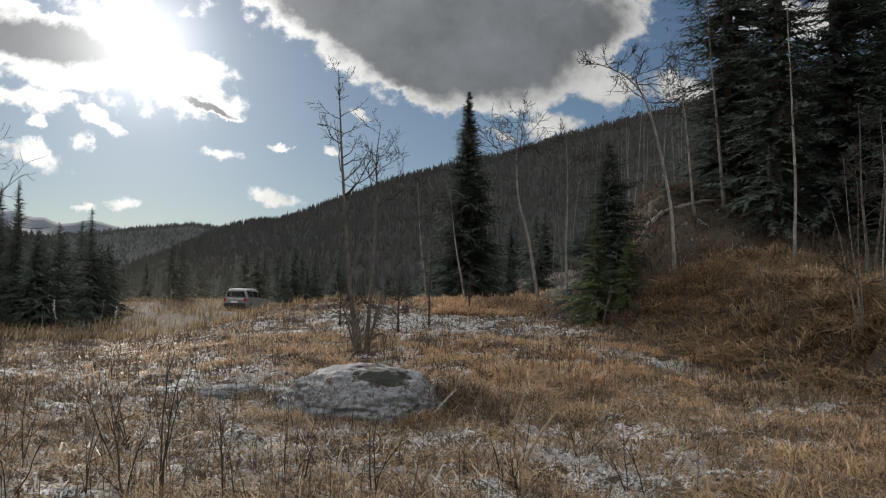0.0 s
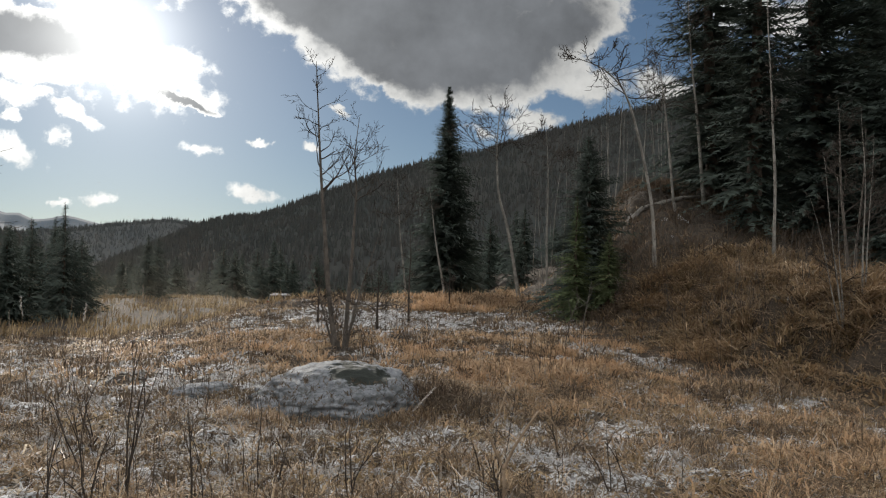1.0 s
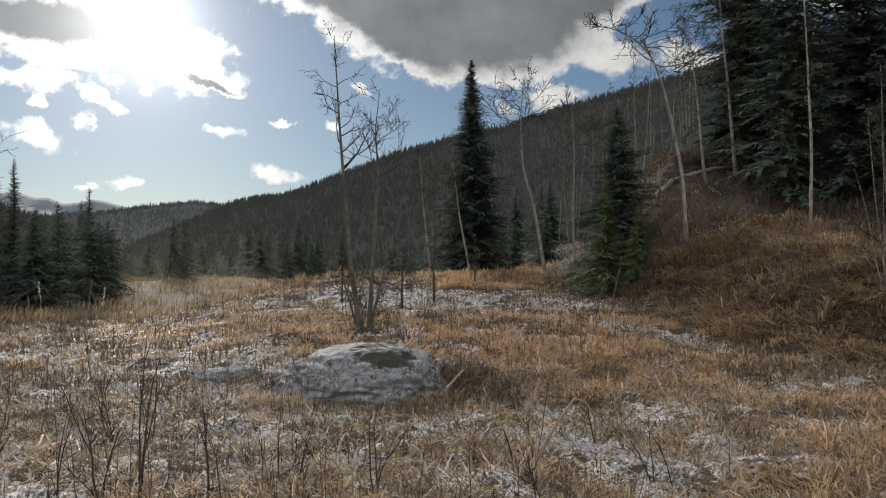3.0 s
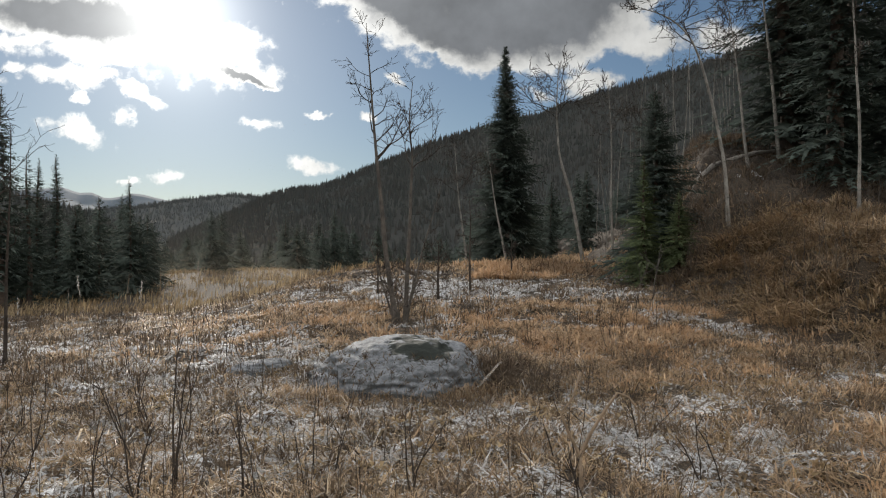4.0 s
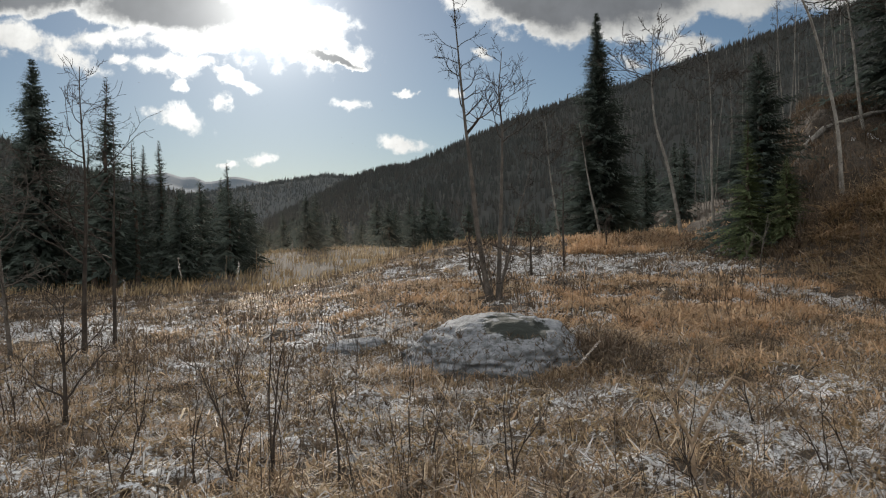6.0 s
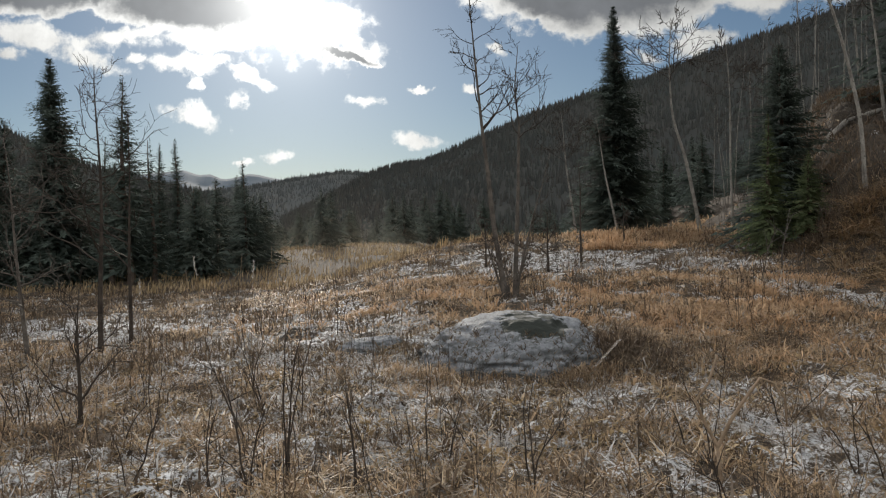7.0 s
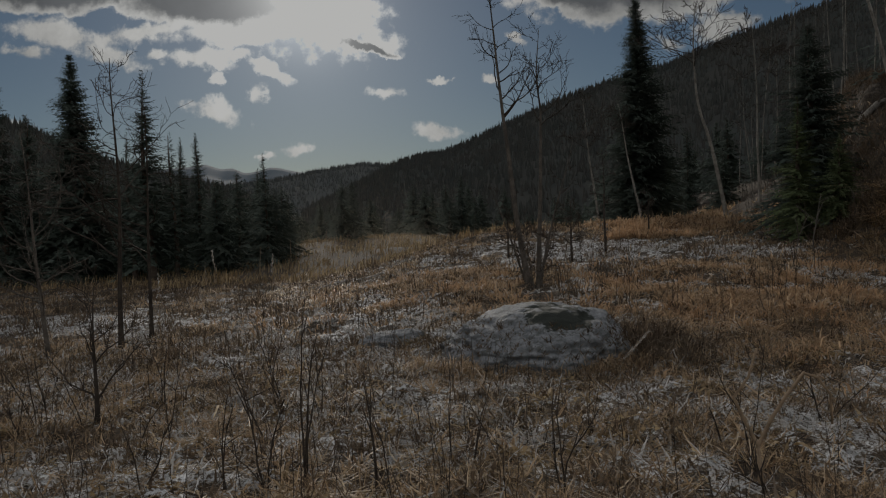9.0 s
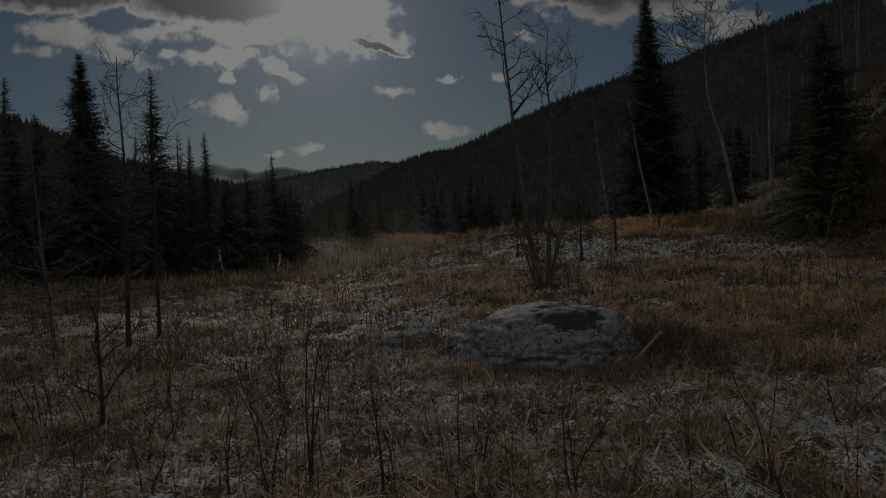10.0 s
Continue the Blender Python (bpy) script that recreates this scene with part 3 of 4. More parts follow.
def clump(rng, at, stems, label, bark, name="sapling_clump", category="tree"):
    """Several bare stems from one root."""
    ob = new(name)
    x, y = at
    ob.matrix_basis = pose(x, y, gz(x, y) - 0.05)
    for h, lean, off, r, lo, count, length in stems:
        T = trunk_line(rng, h, (0, 0) if isinstance(lean, list) else lean, (0, 0), 0.02, 14)
        if isinstance(lean, list):
            # a crooked leader through the given (x, z)
            T[:, 0] = T[:, 0] * 0.4 + np.interp(T[:, 2], [p[1] for p in lean], [p[0] for p in lean])
        T = T + np.array([off[0], off[1], 0])
        R = r * (1 - 0.9 * np.linspace(0, 1, len(T)))
        R[0] *= 1.3
        stem = piece("stem", mesh_of("stem", *tube_mesh([(T, R)], 7), bark, True), ob)
        lines = branches(rng, T, R, lo, 0.98, count, length, 0.45, 0.50, 2, 0.0038)
        tagged(piece("crown", mesh_of("crown", *tube_mesh(lines, 4), TWIG, True), stem), kind="stuff")
    return tagged(ob, label, category)

rng = np.random.default_rng(5)
# the tall spruce at the wood's edge and those round it
spruce(rng, 11.75 - gz(5.1, 34) + 0.1, 2.15, "tall dark green spruce at the wood's edge", (5.1, 34), levels=150, per=13, segs=6, bare=0.10, lean=(0, 0.4), spray=0.75, taper=0.80)
spruce(rng, 7.7 - gz(8.85, 25.0) + 0.1, 1.85, "broad dark spruce beside the grassy knoll", (8.85, 25.0), levels=70, per=11, segs=9, spray=0.62, taper=0.6)
spruce(rng, 5.3 - gz(7.85, 23.2) + 0.1, 1.10, "young olive-green spruce in front of a darker one", (7.85, 23.2), YOUNG, levels=70, per=9, segs=7, spray=0.65)
spruce(rng, 4.2 - gz(9.0, 23.3) + 0.1, 0.95, "young olive-green spruce in front of a darker one", (9.0, 23.3), YOUNG, levels=64, per=9, segs=7, spray=0.65)
for x, y, h, r in ((15.3, 25.2, 18.0, 2.3), (17.9, 25.4, 19.0, 2.8), (20.2, 24.2, 17.0, 3.2), (15.8, 29.5, 19.0, 3.2), (22.0, 28.0, 19.0, 3.5), (18.9, 21.9, 11.0, 2.5), (24.5, 25.0, 16.0, 3.2)):
    spruce(rng, h, r, "big dark spruce on the bank, boughs to the ground", (x, y), levels=78, per=12, segs=10, group="big spruces on the bank", bare=0.03, spray=0.55, taper=0.55)
# spruces along the meadow's far side
for x, y, tip, r, bare, lv, pr in ((-21.4, 36, 11.2, 3.1, 0.03, 120, 12), (-16.8, 34, 9.8, 2.1, 0.12, 62, 8), (-18.3, 35.2, 7.2, 1.1, 0.1, 50, 8), (-15.9, 34.6, 7.0, 1.1, 0.1, 50, 8), (-17.85, 40, 7.45, 1.2, 0.03, 80, 9), (-17.0, 40, 7.65, 1.3, 0.03, 80, 9), (-14.05, 42, 6.55, 1.3, 0.03, 60, 8), (-23.9, 34, 9.9, 1.9, 0.03, 80, 10), (-24.5, 37, 8.6, 2.7, 0.03, 70, 8), (-19.3, 38, 6.2, 2.3, 0.03, 60, 8), (-15.2, 38, 4.9, 2.1, 0.03, 60, 8)):
    spruce(rng, tip - gz(x, y) + 0.1, r, "dark spruce in the row beyond the meadow", (x, y), levels=lv, per=pr, segs=5, bare=bare, group="spruces beyond the meadow", spray=0.8, taper=0.78)

# the darker wood behind: a few kinds, repeated
woods = [spruce(rng, h, r, "dark spruce in the wood behind the meadow", at, levels=32, per=7, segs=3, spray=1.25, group="wood behind the meadow") for h, r, at in ((5.4, 2.4, (-26, 44)), (4.6, 2.2, (-20, 44)), (6.2, 2.6, (-30, 46)))]
pick = random.Random(3)


def wood(count, xs, ys, size, gap=1.2, keep=None):
    done, tries = [], 0
    while len(done) < count and tries < count * 30:
        tries += 1
        x, y = pick.uniform(*xs), pick.uniform(*ys)
        if any(math.hypot(x - a, y - b) < gap for a, b in done) or (keep and not keep(x, y)):
            continue
        done.append((x, y))
        s = pick.uniform(*size)
        tree = copy_thing(pick.choice(woods), pose(x, y, gz(x, y) - 0.1, 0, 0, pick.uniform(0, 360)))
        tree.scale = (s * pick.uniform(0.85, 1.15), s * pick.uniform(0.85, 1.15), s)


wood(74, (-46, -10.5), (40, 60), (0.65, 1.0), 1.3, lambda x, y: x < -0.30 * y - 0.2)
wood(26, (-30, -11), (60, 84), (0.6, 0.95), 2.0, lambda x, y: -0.42 * y < x < -0.2 * y - 1.0)
wood(70, (-40, 20), (85, 150), (0.8, 1.3), 3.0)
wood(26, (3, 17), (38, 62), (0.5, 0.85), 1.5, lambda x, y: 0.06 * y < x < 0.36 * y)
wood(22, (20, 45), (30, 60), (0.8, 1.3), 2.2, lambda x, y: x > 0.62 * y)

# bare aspens along the edge of the hill
PALE = "leafless aspen with pale bark and a crooked crown"
bare_tree(rng, (7.92, 31.0), 7.4, "leafless aspen with a bent pale trunk and spreading crown", line=[(0.00, 0.00), (-0.50, 3.07), (-1.00, 4.68), (-1.10, 6.74), (-0.98, 8.42)], r=0.085, lo=0.66, count=22, length=2.2, out_up=0.3, up=0.25)
bare_tree(rng, (10.46, 23.0), 7.0, "leafless aspen arching over, with pale bark", line=[(0.00, 0.00), (-0.06, 2.05), (-0.38, 3.66), (-0.78, 5.16), (-1.16, 6.01), (-1.76, 6.56), (-2.51, 6.86), (-3.26, 6.87)], r=0.065, lo=0.50, count=18, length=1.7, out_up=0.3)
bare_tree(rng, (14.75, 28.0), 9.0, PALE, lean=(-0.75, 0), r=0.09, lo=0.58, count=22, length=2.0, out_up=0.4)
bare_tree(rng, (13.05, 27.0), 6.6, PALE, line=[(0.00, 0.00), (-0.10, 0.83), (-0.29, 3.08), (-0.52, 4.81), (-0.70, 5.93)], r=0.07, lo=0.6, count=18, length=1.7)
bare_tree(rng, (14.17, 22.2), 9.6, "tall slender aspen standing before dark spruces", line=[(0.00, 0.00), (0.11, 2.77), (0.03, 4.21), (-0.03, 5.53), (-0.21, 8.30), (-0.12, 10.21)], r=0.055, lo=0.4, count=12, length=1.3, wobble=0.055)
bare_tree(rng, (8.85, 30.0), 7.4, PALE, lean=(-0.1, 0), r=0.06, lo=0.68, count=16, length=1.6, out_up=0.3)
bare_tree(rng, (5.0, 32.6), 5.2, "leafless aspen leaning before a tall spruce", lean=(-0.9, 0), r=0.07, lo=0.75, count=8, length=1.0)
bare_tree(rng, (3.3, 33.0), 5.6, PALE, lean=(-0.6, 0), r=0.06, lo=0.6, count=18, length=1.6, out_up=0.3)
poles = [bare_tree(rng, at, h, "slim pale aspen in the thicket on the hill", lean=(l, 0), r=0.030, lo=0.55, count=9, length=1.0, depth=1, group="aspen thicket") for at, h, l in (((11.2, 29), 6.2, -0.3), ((10.4, 31), 6.8, 0.25), ((13.6, 30), 7.4, -0.5), ((9.6, 27.5), 5.2, 0.1))]
done = []
while len(done) < 46:
    x, y = pick.uniform(8.3, 26), pick.uniform(27, 52)
    if x < 0.27 * y or any(math.hypot(x - a, y - b) < 0.7 for a, b in done):
        continue
    done.append((x, y))
    s = pick.uniform(0.75, 1.2)
    copy_thing(pick.choice(poles), pose(x, y, gz(x, y) - 0.1, pick.uniform(-4, 4), pick.uniform(-5, 5), pick.uniform(0, 360))).scale = (s, s, s)

# saplings on the meadow
clump(rng, (0.19, 17.3), [
    (6.9, [(0, 0), (-0.12, 0.7), (-0.25, 1.6), (-0.44, 3.8), (-0.56, 5.6), (-0.68, 6.9)], (-0.06, 0.0), 0.072, 0.52, 15, 1.35), (5.6, [(0, 0), (0.05, 1.2), (0.12, 2.4), (0.20, 3.9), (0.12, 4.6), (0.20, 5.6)], (0.12, 0.02), 0.060, 0.62, 14, 1.25), (3.2, (0.85, -0.1), (0.08, -0.08), 0.035, 0.35, 8, 0.6),
    (2.4, (-0.75, 0.0), (-0.10, 0.05), 0.03, 0.25, 8, 0.5), (2.0, (0.3, 0.3), (0.16, 0.05), 0.025, 0.25, 6, 0.4), (1.5, (-0.45, 0.2), (-0.03, 0.1), 0.022, 0.2, 8, 0.4), (1.9, (0.55, 0.1), (0.10, 0.1), 0.02, 0.2, 9, 0.45), (1.7, (-0.2, -0.2), (0.02, -0.1), 0.02, 0.15, 9, 0.45), (2.6, (-0.35, 0.2), (-0.12, 0.1), 0.024, 0.25, 9, 0.5)],
    "leafless multi-stemmed young tree behind the boulder", GREYBARK, "sapling_clump")
bare_tree(rng, (1.30, 21.2), 1.75, "low leafless sapling on the snowy knoll", r=0.045, lo=0.3, count=11, length=0.6, bark=TWIG, limbs=TWIG, twig=0.005, name="sapling")
bare_tree(rng, (2.31, 22.3), 3.0, "thin leafless sapling on the snowy knoll", r=0.04, lo=0.3, count=9, length=0.5, bark=TWIG, limbs=TWIG, twig=0.005, name="sapling")
bare_tree(rng, (-0.39, 22.0), 1.5, "low leafless sapling on the snowy knoll", r=0.035, lo=0.25, count=10, length=0.5, bark=TWIG, limbs=TWIG, twig=0.005, name="sapling")
bare_tree(rng, (4.2, 26.5), 1.6, "low leafless sapling on the snowy knoll", r=0.035, lo=0.25, count=9, length=0.6, bark=TWIG, limbs=TWIG, twig=0.005, name="sapling")
bare_tree(rng, (-7.45, 14.0), 5.4, "leafless young tree with long upswept boughs", lean=(0.15, 0), r=0.055, lo=0.3, count=18, length=2.0, bark=TWIG, limbs=TWIG, out_up=0.35, twig=0.004, name="bare_tree")
bare_tree(rng, (-7.36, 15.0), 4.6, "leafless young tree beside the meadow track", lean=(0.1, 0), r=0.045, lo=0.3, count=14, length=1.5, bark=TWIG, limbs=TWIG, twig=0.004, name="bare_tree")
bare_tree(rng, (-8.15, 12.9), 4.0, "leafless young tree beside the meadow track", lean=(-0.3, 0), r=0.045, lo=0.2, count=20, length=1.9, bark=GREYBARK, limbs=GREYBARK, out_up=0.3, twig=0.004, name="bare_tree")
bare_tree(rng, (-4.75, 8.5), 1.6, "dark leafless shrub with forked twigs", lean=(0.02, 0), r=0.032, lo=0.12, count=9, length=0.95, bark=TWIG, limbs=TWIG, depth=1, out_up=0.85, up=0.5, twig=0.005, name="bare_shrub")
clump(rng, (10.7, 14.0), [(3.9, (-0.45, 0), (0, 0), 0.022, 0.3, 16, 0.7), (3.4, (-0.1, 0.1), (0.06, 0.05), 0.019, 0.3, 14, 0.65), (3.0, (-0.7, 0.0), (-0.04, 0.0), 0.016, 0.3, 12, 0.5)], "slim pale leafless saplings at the foot of the bank", ASPEN)
clump(rng, (11.6, 14.6), [(4.6, (0.1, 0), (0, 0), 0.024, 0.3, 18, 0.9), (4.0, (0.4, 0.1), (0.06, 0.05), 0.022, 0.3, 15, 0.8)], "slim pale leafless saplings at the foot of the bank", ASPEN)
clump(rng, (13.4, 17.5), [(5.0, (-0.3, 0), (0, 0), 0.05, 0.3, 14, 1.3), (4.3, (0.5, 0), (0.1, 0), 0.04, 0.3, 12, 1.1)], "bare grey brush on the bank", GREYBARK, "bare_shrub", "shrub")

# a fallen trunk on the hill
log = new("fallen_log")
log.matrix_basis = pose(11.1, 27.3, gz(11.1, 27.3))
LIE = np.array([[x - 11.1, 0.18 * (x - 11.1), gz(x, 27.3 + 0.18 * (x - 11.1)) - gz(11.1, 27.3) + 0.10 + 0.10 * (x - 11.1)] for x in (11.1, 11.9, 12.8, 13.7, 14.5)])
piece("trunk", mesh_of("trunk", *tube_mesh([(LIE, [0.11, 0.10, 0.09, 0.075, 0.05])], 8), ASPEN, True), log)
V, F = tube_mesh(branches(rng, LIE, [0.09, 0.08, 0.07, 0.06, 0.045], 0.1, 0.95, 12, 1.0, 0.1, 0.5, 1), 4)
tagged(piece("broken_limb", mesh_of("broken_limb", V, F, GREYBARK), log), kind="stuff")
tagged(log, "grey fallen trunk lying across the wooded slope", "log")

# ---------------------------------------------------------------- the boulder


def boulder(name, at, size, label, seed, sink=0.1):
    bm = bmesh.new()
    bmesh.ops.create_icosphere(bm, subdivisions=6, radius=1.0)
    for v in bm.verts:
        p = v.co.copy()
        n1 = noise.noise(p * 1.1 + Vector((seed, 0, 0)))
        n2 = noise.noise(p * 2.7 + Vector((0, seed, 0)))
        n3 = noise.noise(p * 7.5 + Vector((0, 0, seed)))
        n4 = noise.noise(p * 19.0 + Vector((0, 0, seed)))
        k = 1 + 0.16 * n1 + 0.09 * n2 + 0.05 * n3 + 0.022 * n4
        q = p * k
        up = max(q.z, -0.4)
        up = up ** 1.22 if up > 0 else up
        v.co = (q.x * size[0] * (1.42 if q.x < 0 else 1.12) + 0.22 * up, q.y * size[1], up * size[2])
    me = bpy.data.meshes.new(name)
    bm.to_mesh(me)
    bm.free()
    me.materials.append(ROCK)
    me.polygons.foreach_set("use_smooth", np.ones(len(me.polygons), bool))
    ob = new(name, me)
    ob.matrix_basis = pose(at[0], at[1], gz(*at) - sink, 0, 3, 4)
    return tagged(ob, label, "boulder")


big_stone = boulder("boulder", (0.22, 12.3), (1.15, 1.5, 0.63), "low rounded boulder dusted with snow, dark bare crown", 2.3, 0.12)
boulder("boulder", (-2.2, 13.0), (0.45, 0.4, 0.22), "small snow-dusted stone in the grass", 5.1, 0.02)

# ---------------------------------------------------------------- grass and weeds


def stone_tufts(stone, count, rng, label):
    """Withered sprigs rooted in the cracks of the boulder's near and right-hand faces."""
    V = []
    polys = [p for p in stone.data.polygons if p.normal.z > 0.05 and (p.center.y < 0.15 or p.center.x > 0.5) and p.center.z > -0.05]
    for k in range(count):
        p = polys[int(rng.integers(len(polys)))]
        if p.center.z > 0.42 and p.center.x < 0.9:
            continue
        c = np.array(stone.matrix_basis @ p.center)
        for m in range(int(rng.integers(3, 8))):
            a, h, w = rng.uniform(0, 6.28), rng.uniform(0.03, 0.12), rng.uniform(0.004, 0.009)
            d = np.array([math.cos(a) * 0.8, math.sin(a) * 0.8, rng.uniform(0.2, 1.0)])
            q = c + rng.normal(0, 0.015, 3)
            V += [q + np.array([-w, 0, -0.01]), q + np.array([w, 0, -0.01]), q + d * h]
    V = np.array(V)
    tagged(new("stone_sprigs", mesh_of("stone_sprigs", V, np.arange(len(V)).reshape(-1, 3), WEED)), label, "weeds", kind="stuff")



def blades(name, label, pts, rng, tall, wide, lean, material, curl=0.5, category="grass", per=1, spread=0.06):
    """Bent tapering blades on the ground at the given points, one object of many."""
    outward = rng.uniform(0, 6.28, len(pts) * per)
    size = np.repeat(rng.uniform(0.55, 1.25, len(pts)), per) if per > 1 else np.ones(len(pts))
    reach = spread * size * np.sqrt(rng.random(len(pts) * per)) if per > 1 else np.zeros(len(pts))
    pts = np.repeat(pts, per, 0) + np.stack([np.cos(outward), np.sin(outward)], 1) * reach[:, None]
    n = len(pts)
    x, y = pts[:, 0], pts[:, 1]
    z = ground_z(x, y) - 0.02
    h = rng.uniform(*tall, n) * (0.75 + 0.35 * (lumps(x, y, 9.0, 2, 0.9) + 0.5))
    h = np.clip(h, tall[0] * 0.5, tall[1] * 1.4) * size
    a = rng.uniform(0, 6.28, n)
    b = rng.normal(0.6, 1.2, n) if per == 1 else outward + rng.normal(0, 0.6, n)
    w = rng.uniform(*wide, n)
    side = np.stack([np.cos(a), np.sin(a) * 0.5, np.zeros(n)], 1) * w[:, None]
    k = np.abs(rng.normal(0, lean, n)) + 0.04
    d = np.stack([np.cos(b), np.sin(b), np.zeros(n)], 1)
    P = np.stack([x, y, z], 1)
    up = np.array([0, 0, 1.0])
    mid = P + up * (h * 0.58)[:, None] + d * (h * k * 0.35)[:, None]
    top = P + up * (h * (1 - 0.35 * np.clip(k, 0, 1.6) * curl))[:, None] + d * (h * k * (0.7 + curl))[:, None]
    V = np.stack([P - side, P + side, mid + side * 0.8, mid - side * 0.8, top], 1).reshape(-1, 3)
    i = np.arange(n) * 5
    faces = np.stack([i, i + 1, i + 2, i + 3], 1).tolist() + np.stack([i + 3, i + 2, i + 4], 1).tolist()
    return tagged(new(name, mesh_of(name, V, faces, material)), label, category, kind="stuff")


def tangle(name, label, pts, rng, length, wide, material, per, spread, lift=0.5, category="grass"):
    """Crooked broken stems lying over one another: thin ribbons with three bends each, one object of many."""
    pts = np.repeat(pts, per, 0) + rng.normal(0, spread, (len(pts) * per, 2))
    n = len(pts)
    a = rng.uniform(0, 6.28, n)
    way = np.stack([np.cos(a), np.sin(a), rng.uniform(0.0, 2.0, n) * lift], 1)
    way /= np.linalg.norm(way, axis=1)[:, None]
    step = (rng.uniform(*length, n) / 3)[:, None]
    P = np.stack([pts[:, 0], pts[:, 1], ground_z(pts[:, 0], pts[:, 1]) + rng.uniform(-0.01, 0.05, n)], 1)
    tilt = rng.uniform(0, 6.28, n)
    side = np.stack([np.cos(tilt), 0.4 * np.sin(tilt), 0.6 * np.sin(tilt)], 1) * rng.uniform(*wide, n)[:, None] * 0.5
    rows = []
    for k in range(4):
        w = side * (1.0, 0.95, 0.75, 0.25)[k]
        rows += [P - w, P + w]
        P = P + way * step
        way = way + rng.normal(0, 0.42, (n, 3)) - np.array([0, 0, 0.22 * k])
        way /= np.linalg.norm(way, axis=1)[:, None]
    V = np.stack(rows, 1)
    V[:, :, 2] = np.maximum(V[:, :, 2], ground_z(V[:, :, 0], V[:, :, 1]) + 0.004)
    i = np.arange(n) * 8
    F = np.concatenate([np.stack([i + 2 * k, i + 2 * k + 1, i + 2 * k + 3, i + 2 * k + 2], 1) for k in range(3)])
    return tagged(new(name, mesh_of(name, V.reshape(-1, 3), F, material)), label, category, kind="stuff")


def scatter(rng, n, xs, ys, dense, power=1.0):
    """Points of a field, thinned by dense(x, y) between 0 and 1; power > 1 packs them towards the near side."""
    out, have = [], 0
    while have < n:
        x = rng.uniform(*xs, n * 2)
        y = ys[0] + (ys[1] - ys[0]) * rng.random(n * 2) ** power
        ok = rng.random(n * 2) < dense(x, y)
        out.append(np.stack([x[ok], y[ok]], 1))
        have += ok.sum()
    return np.concatenate(out)[:n]


def in_view(x, y):
    return (np.abs(x) < 1.0 + 0.74 * (y + 1.6)) * 1.0


def tufty(x, y, seed, scale=2.4, bias=0.15):
    return np.clip(0.36 + 2.8 * lumps(x, y, seed, 3, scale) + bias, 0.01, 1)


def off_rock(x, y):
    return (((x - 0.3) / 1.3) ** 2 + ((y - 12.3) / 1.45) ** 2 > 1) * 1.0


def by_fork(x, y):
    return 1 - 0.85 * np.exp(-((x - 1.5) / 0.45) ** 2 - ((y - 5.75) / 0.6) ** 2)


def open_snow(x, y):
    return 1 - 0.9 * sstep(-0.10, 0.25, snow_field(x, y))


rng = np.random.default_rng(21)


def bare_patch(x, y):
    """Thin growth on the snowy knoll."""
    return 1 - 0.8 * np.exp(-((x - 2.0) / 4.2) ** 4 - ((y - 23.2) / 2.6) ** 4)


near_x, near_y = (-9, 9), (4.0, 13.5)
pts = scatter(rng, 2900, near_x, near_y, lambda x, y: in_view(x, y) * (1 - 0.45 * sstep(0.5, -3, x)) * (1 - 0.5 * sstep(3.6, 5.5, x)) * tufty(x, y, 1.0, 2.4, 0.0) * by_fork(x, y) * open_snow(x, y) * off_rock(x, y), 1.3)
blades("dry_grass", "short matted dry grass, straw and brown", pts, rng, (0.05, 0.17), (0.006, 0.015), 1.7, GRASS, 1.1, per=9, spread=0.07)
pts = scatter(rng, 600, near_x, near_y, lambda x, y: in_view(x, y) * tufty(x, y, 1.3, 1.9, -0.15) * by_fork(x, y) * open_snow(x, y) * off_rock(x, y), 1.25)
blades("tall_grass", "upright straw-coloured grass in loose tufts", pts, rng, (0.16, 0.42), (0.002, 0.0045), 0.35, GRASS, per=9, spread=0.09)
pts = scatter(rng, 3800, near_x, near_y, lambda x, y: in_view(x, y) * (0.7 + 0.3 * sstep(2, -2, x)) * tufty(x, y, 4.0, 3.1, 0.0) * by_fork(x, y) * off_rock(x, y) * (0.75 + 0.25 * open_snow(x, y)), 1.3)
blades("grey_weeds", "withered grey-brown weeds on the meadow", pts, rng, (0.06, 0.22), (0.006, 0.016), 1.4, WEED, 1.0, category="weeds", per=8, spread=0.07)
pts = scatter(rng, 7500, near_x, near_y, lambda x, y: in_view(x, y) * tufty(x, y, 5.5, 2.7, 0.0) * off_rock(x, y) * (0.85 + 0.15 * open_snow(x, y)), 1.3)
blades("dead_leaves", "curled dead leaves among the grass", pts, rng, (0.05, 0.13), (0.014, 0.032), 1.6, LITTER, 1.2, category="leaves", per=4, spread=0.10)
pts = scatter(rng, 5000, near_x, (4.0, 15), lambda x, y: in_view(x, y) * tufty(x, y, 6.0, 3.5, -0.15) * by_fork(x, y) * off_rock(x, y) * (0.35 + 0.65 * sstep(-0.3, 0.2, snow_weight(x, y))) * (1 - 0.7 * sstep(4, 6, x)), 1.3)
blades("frosted_grass", "low grass blades white with frost", pts, rng, (0.04, 0.12), (0.010, 0.024), 1.7, FROST, 1.1, per=6, spread=0.08)


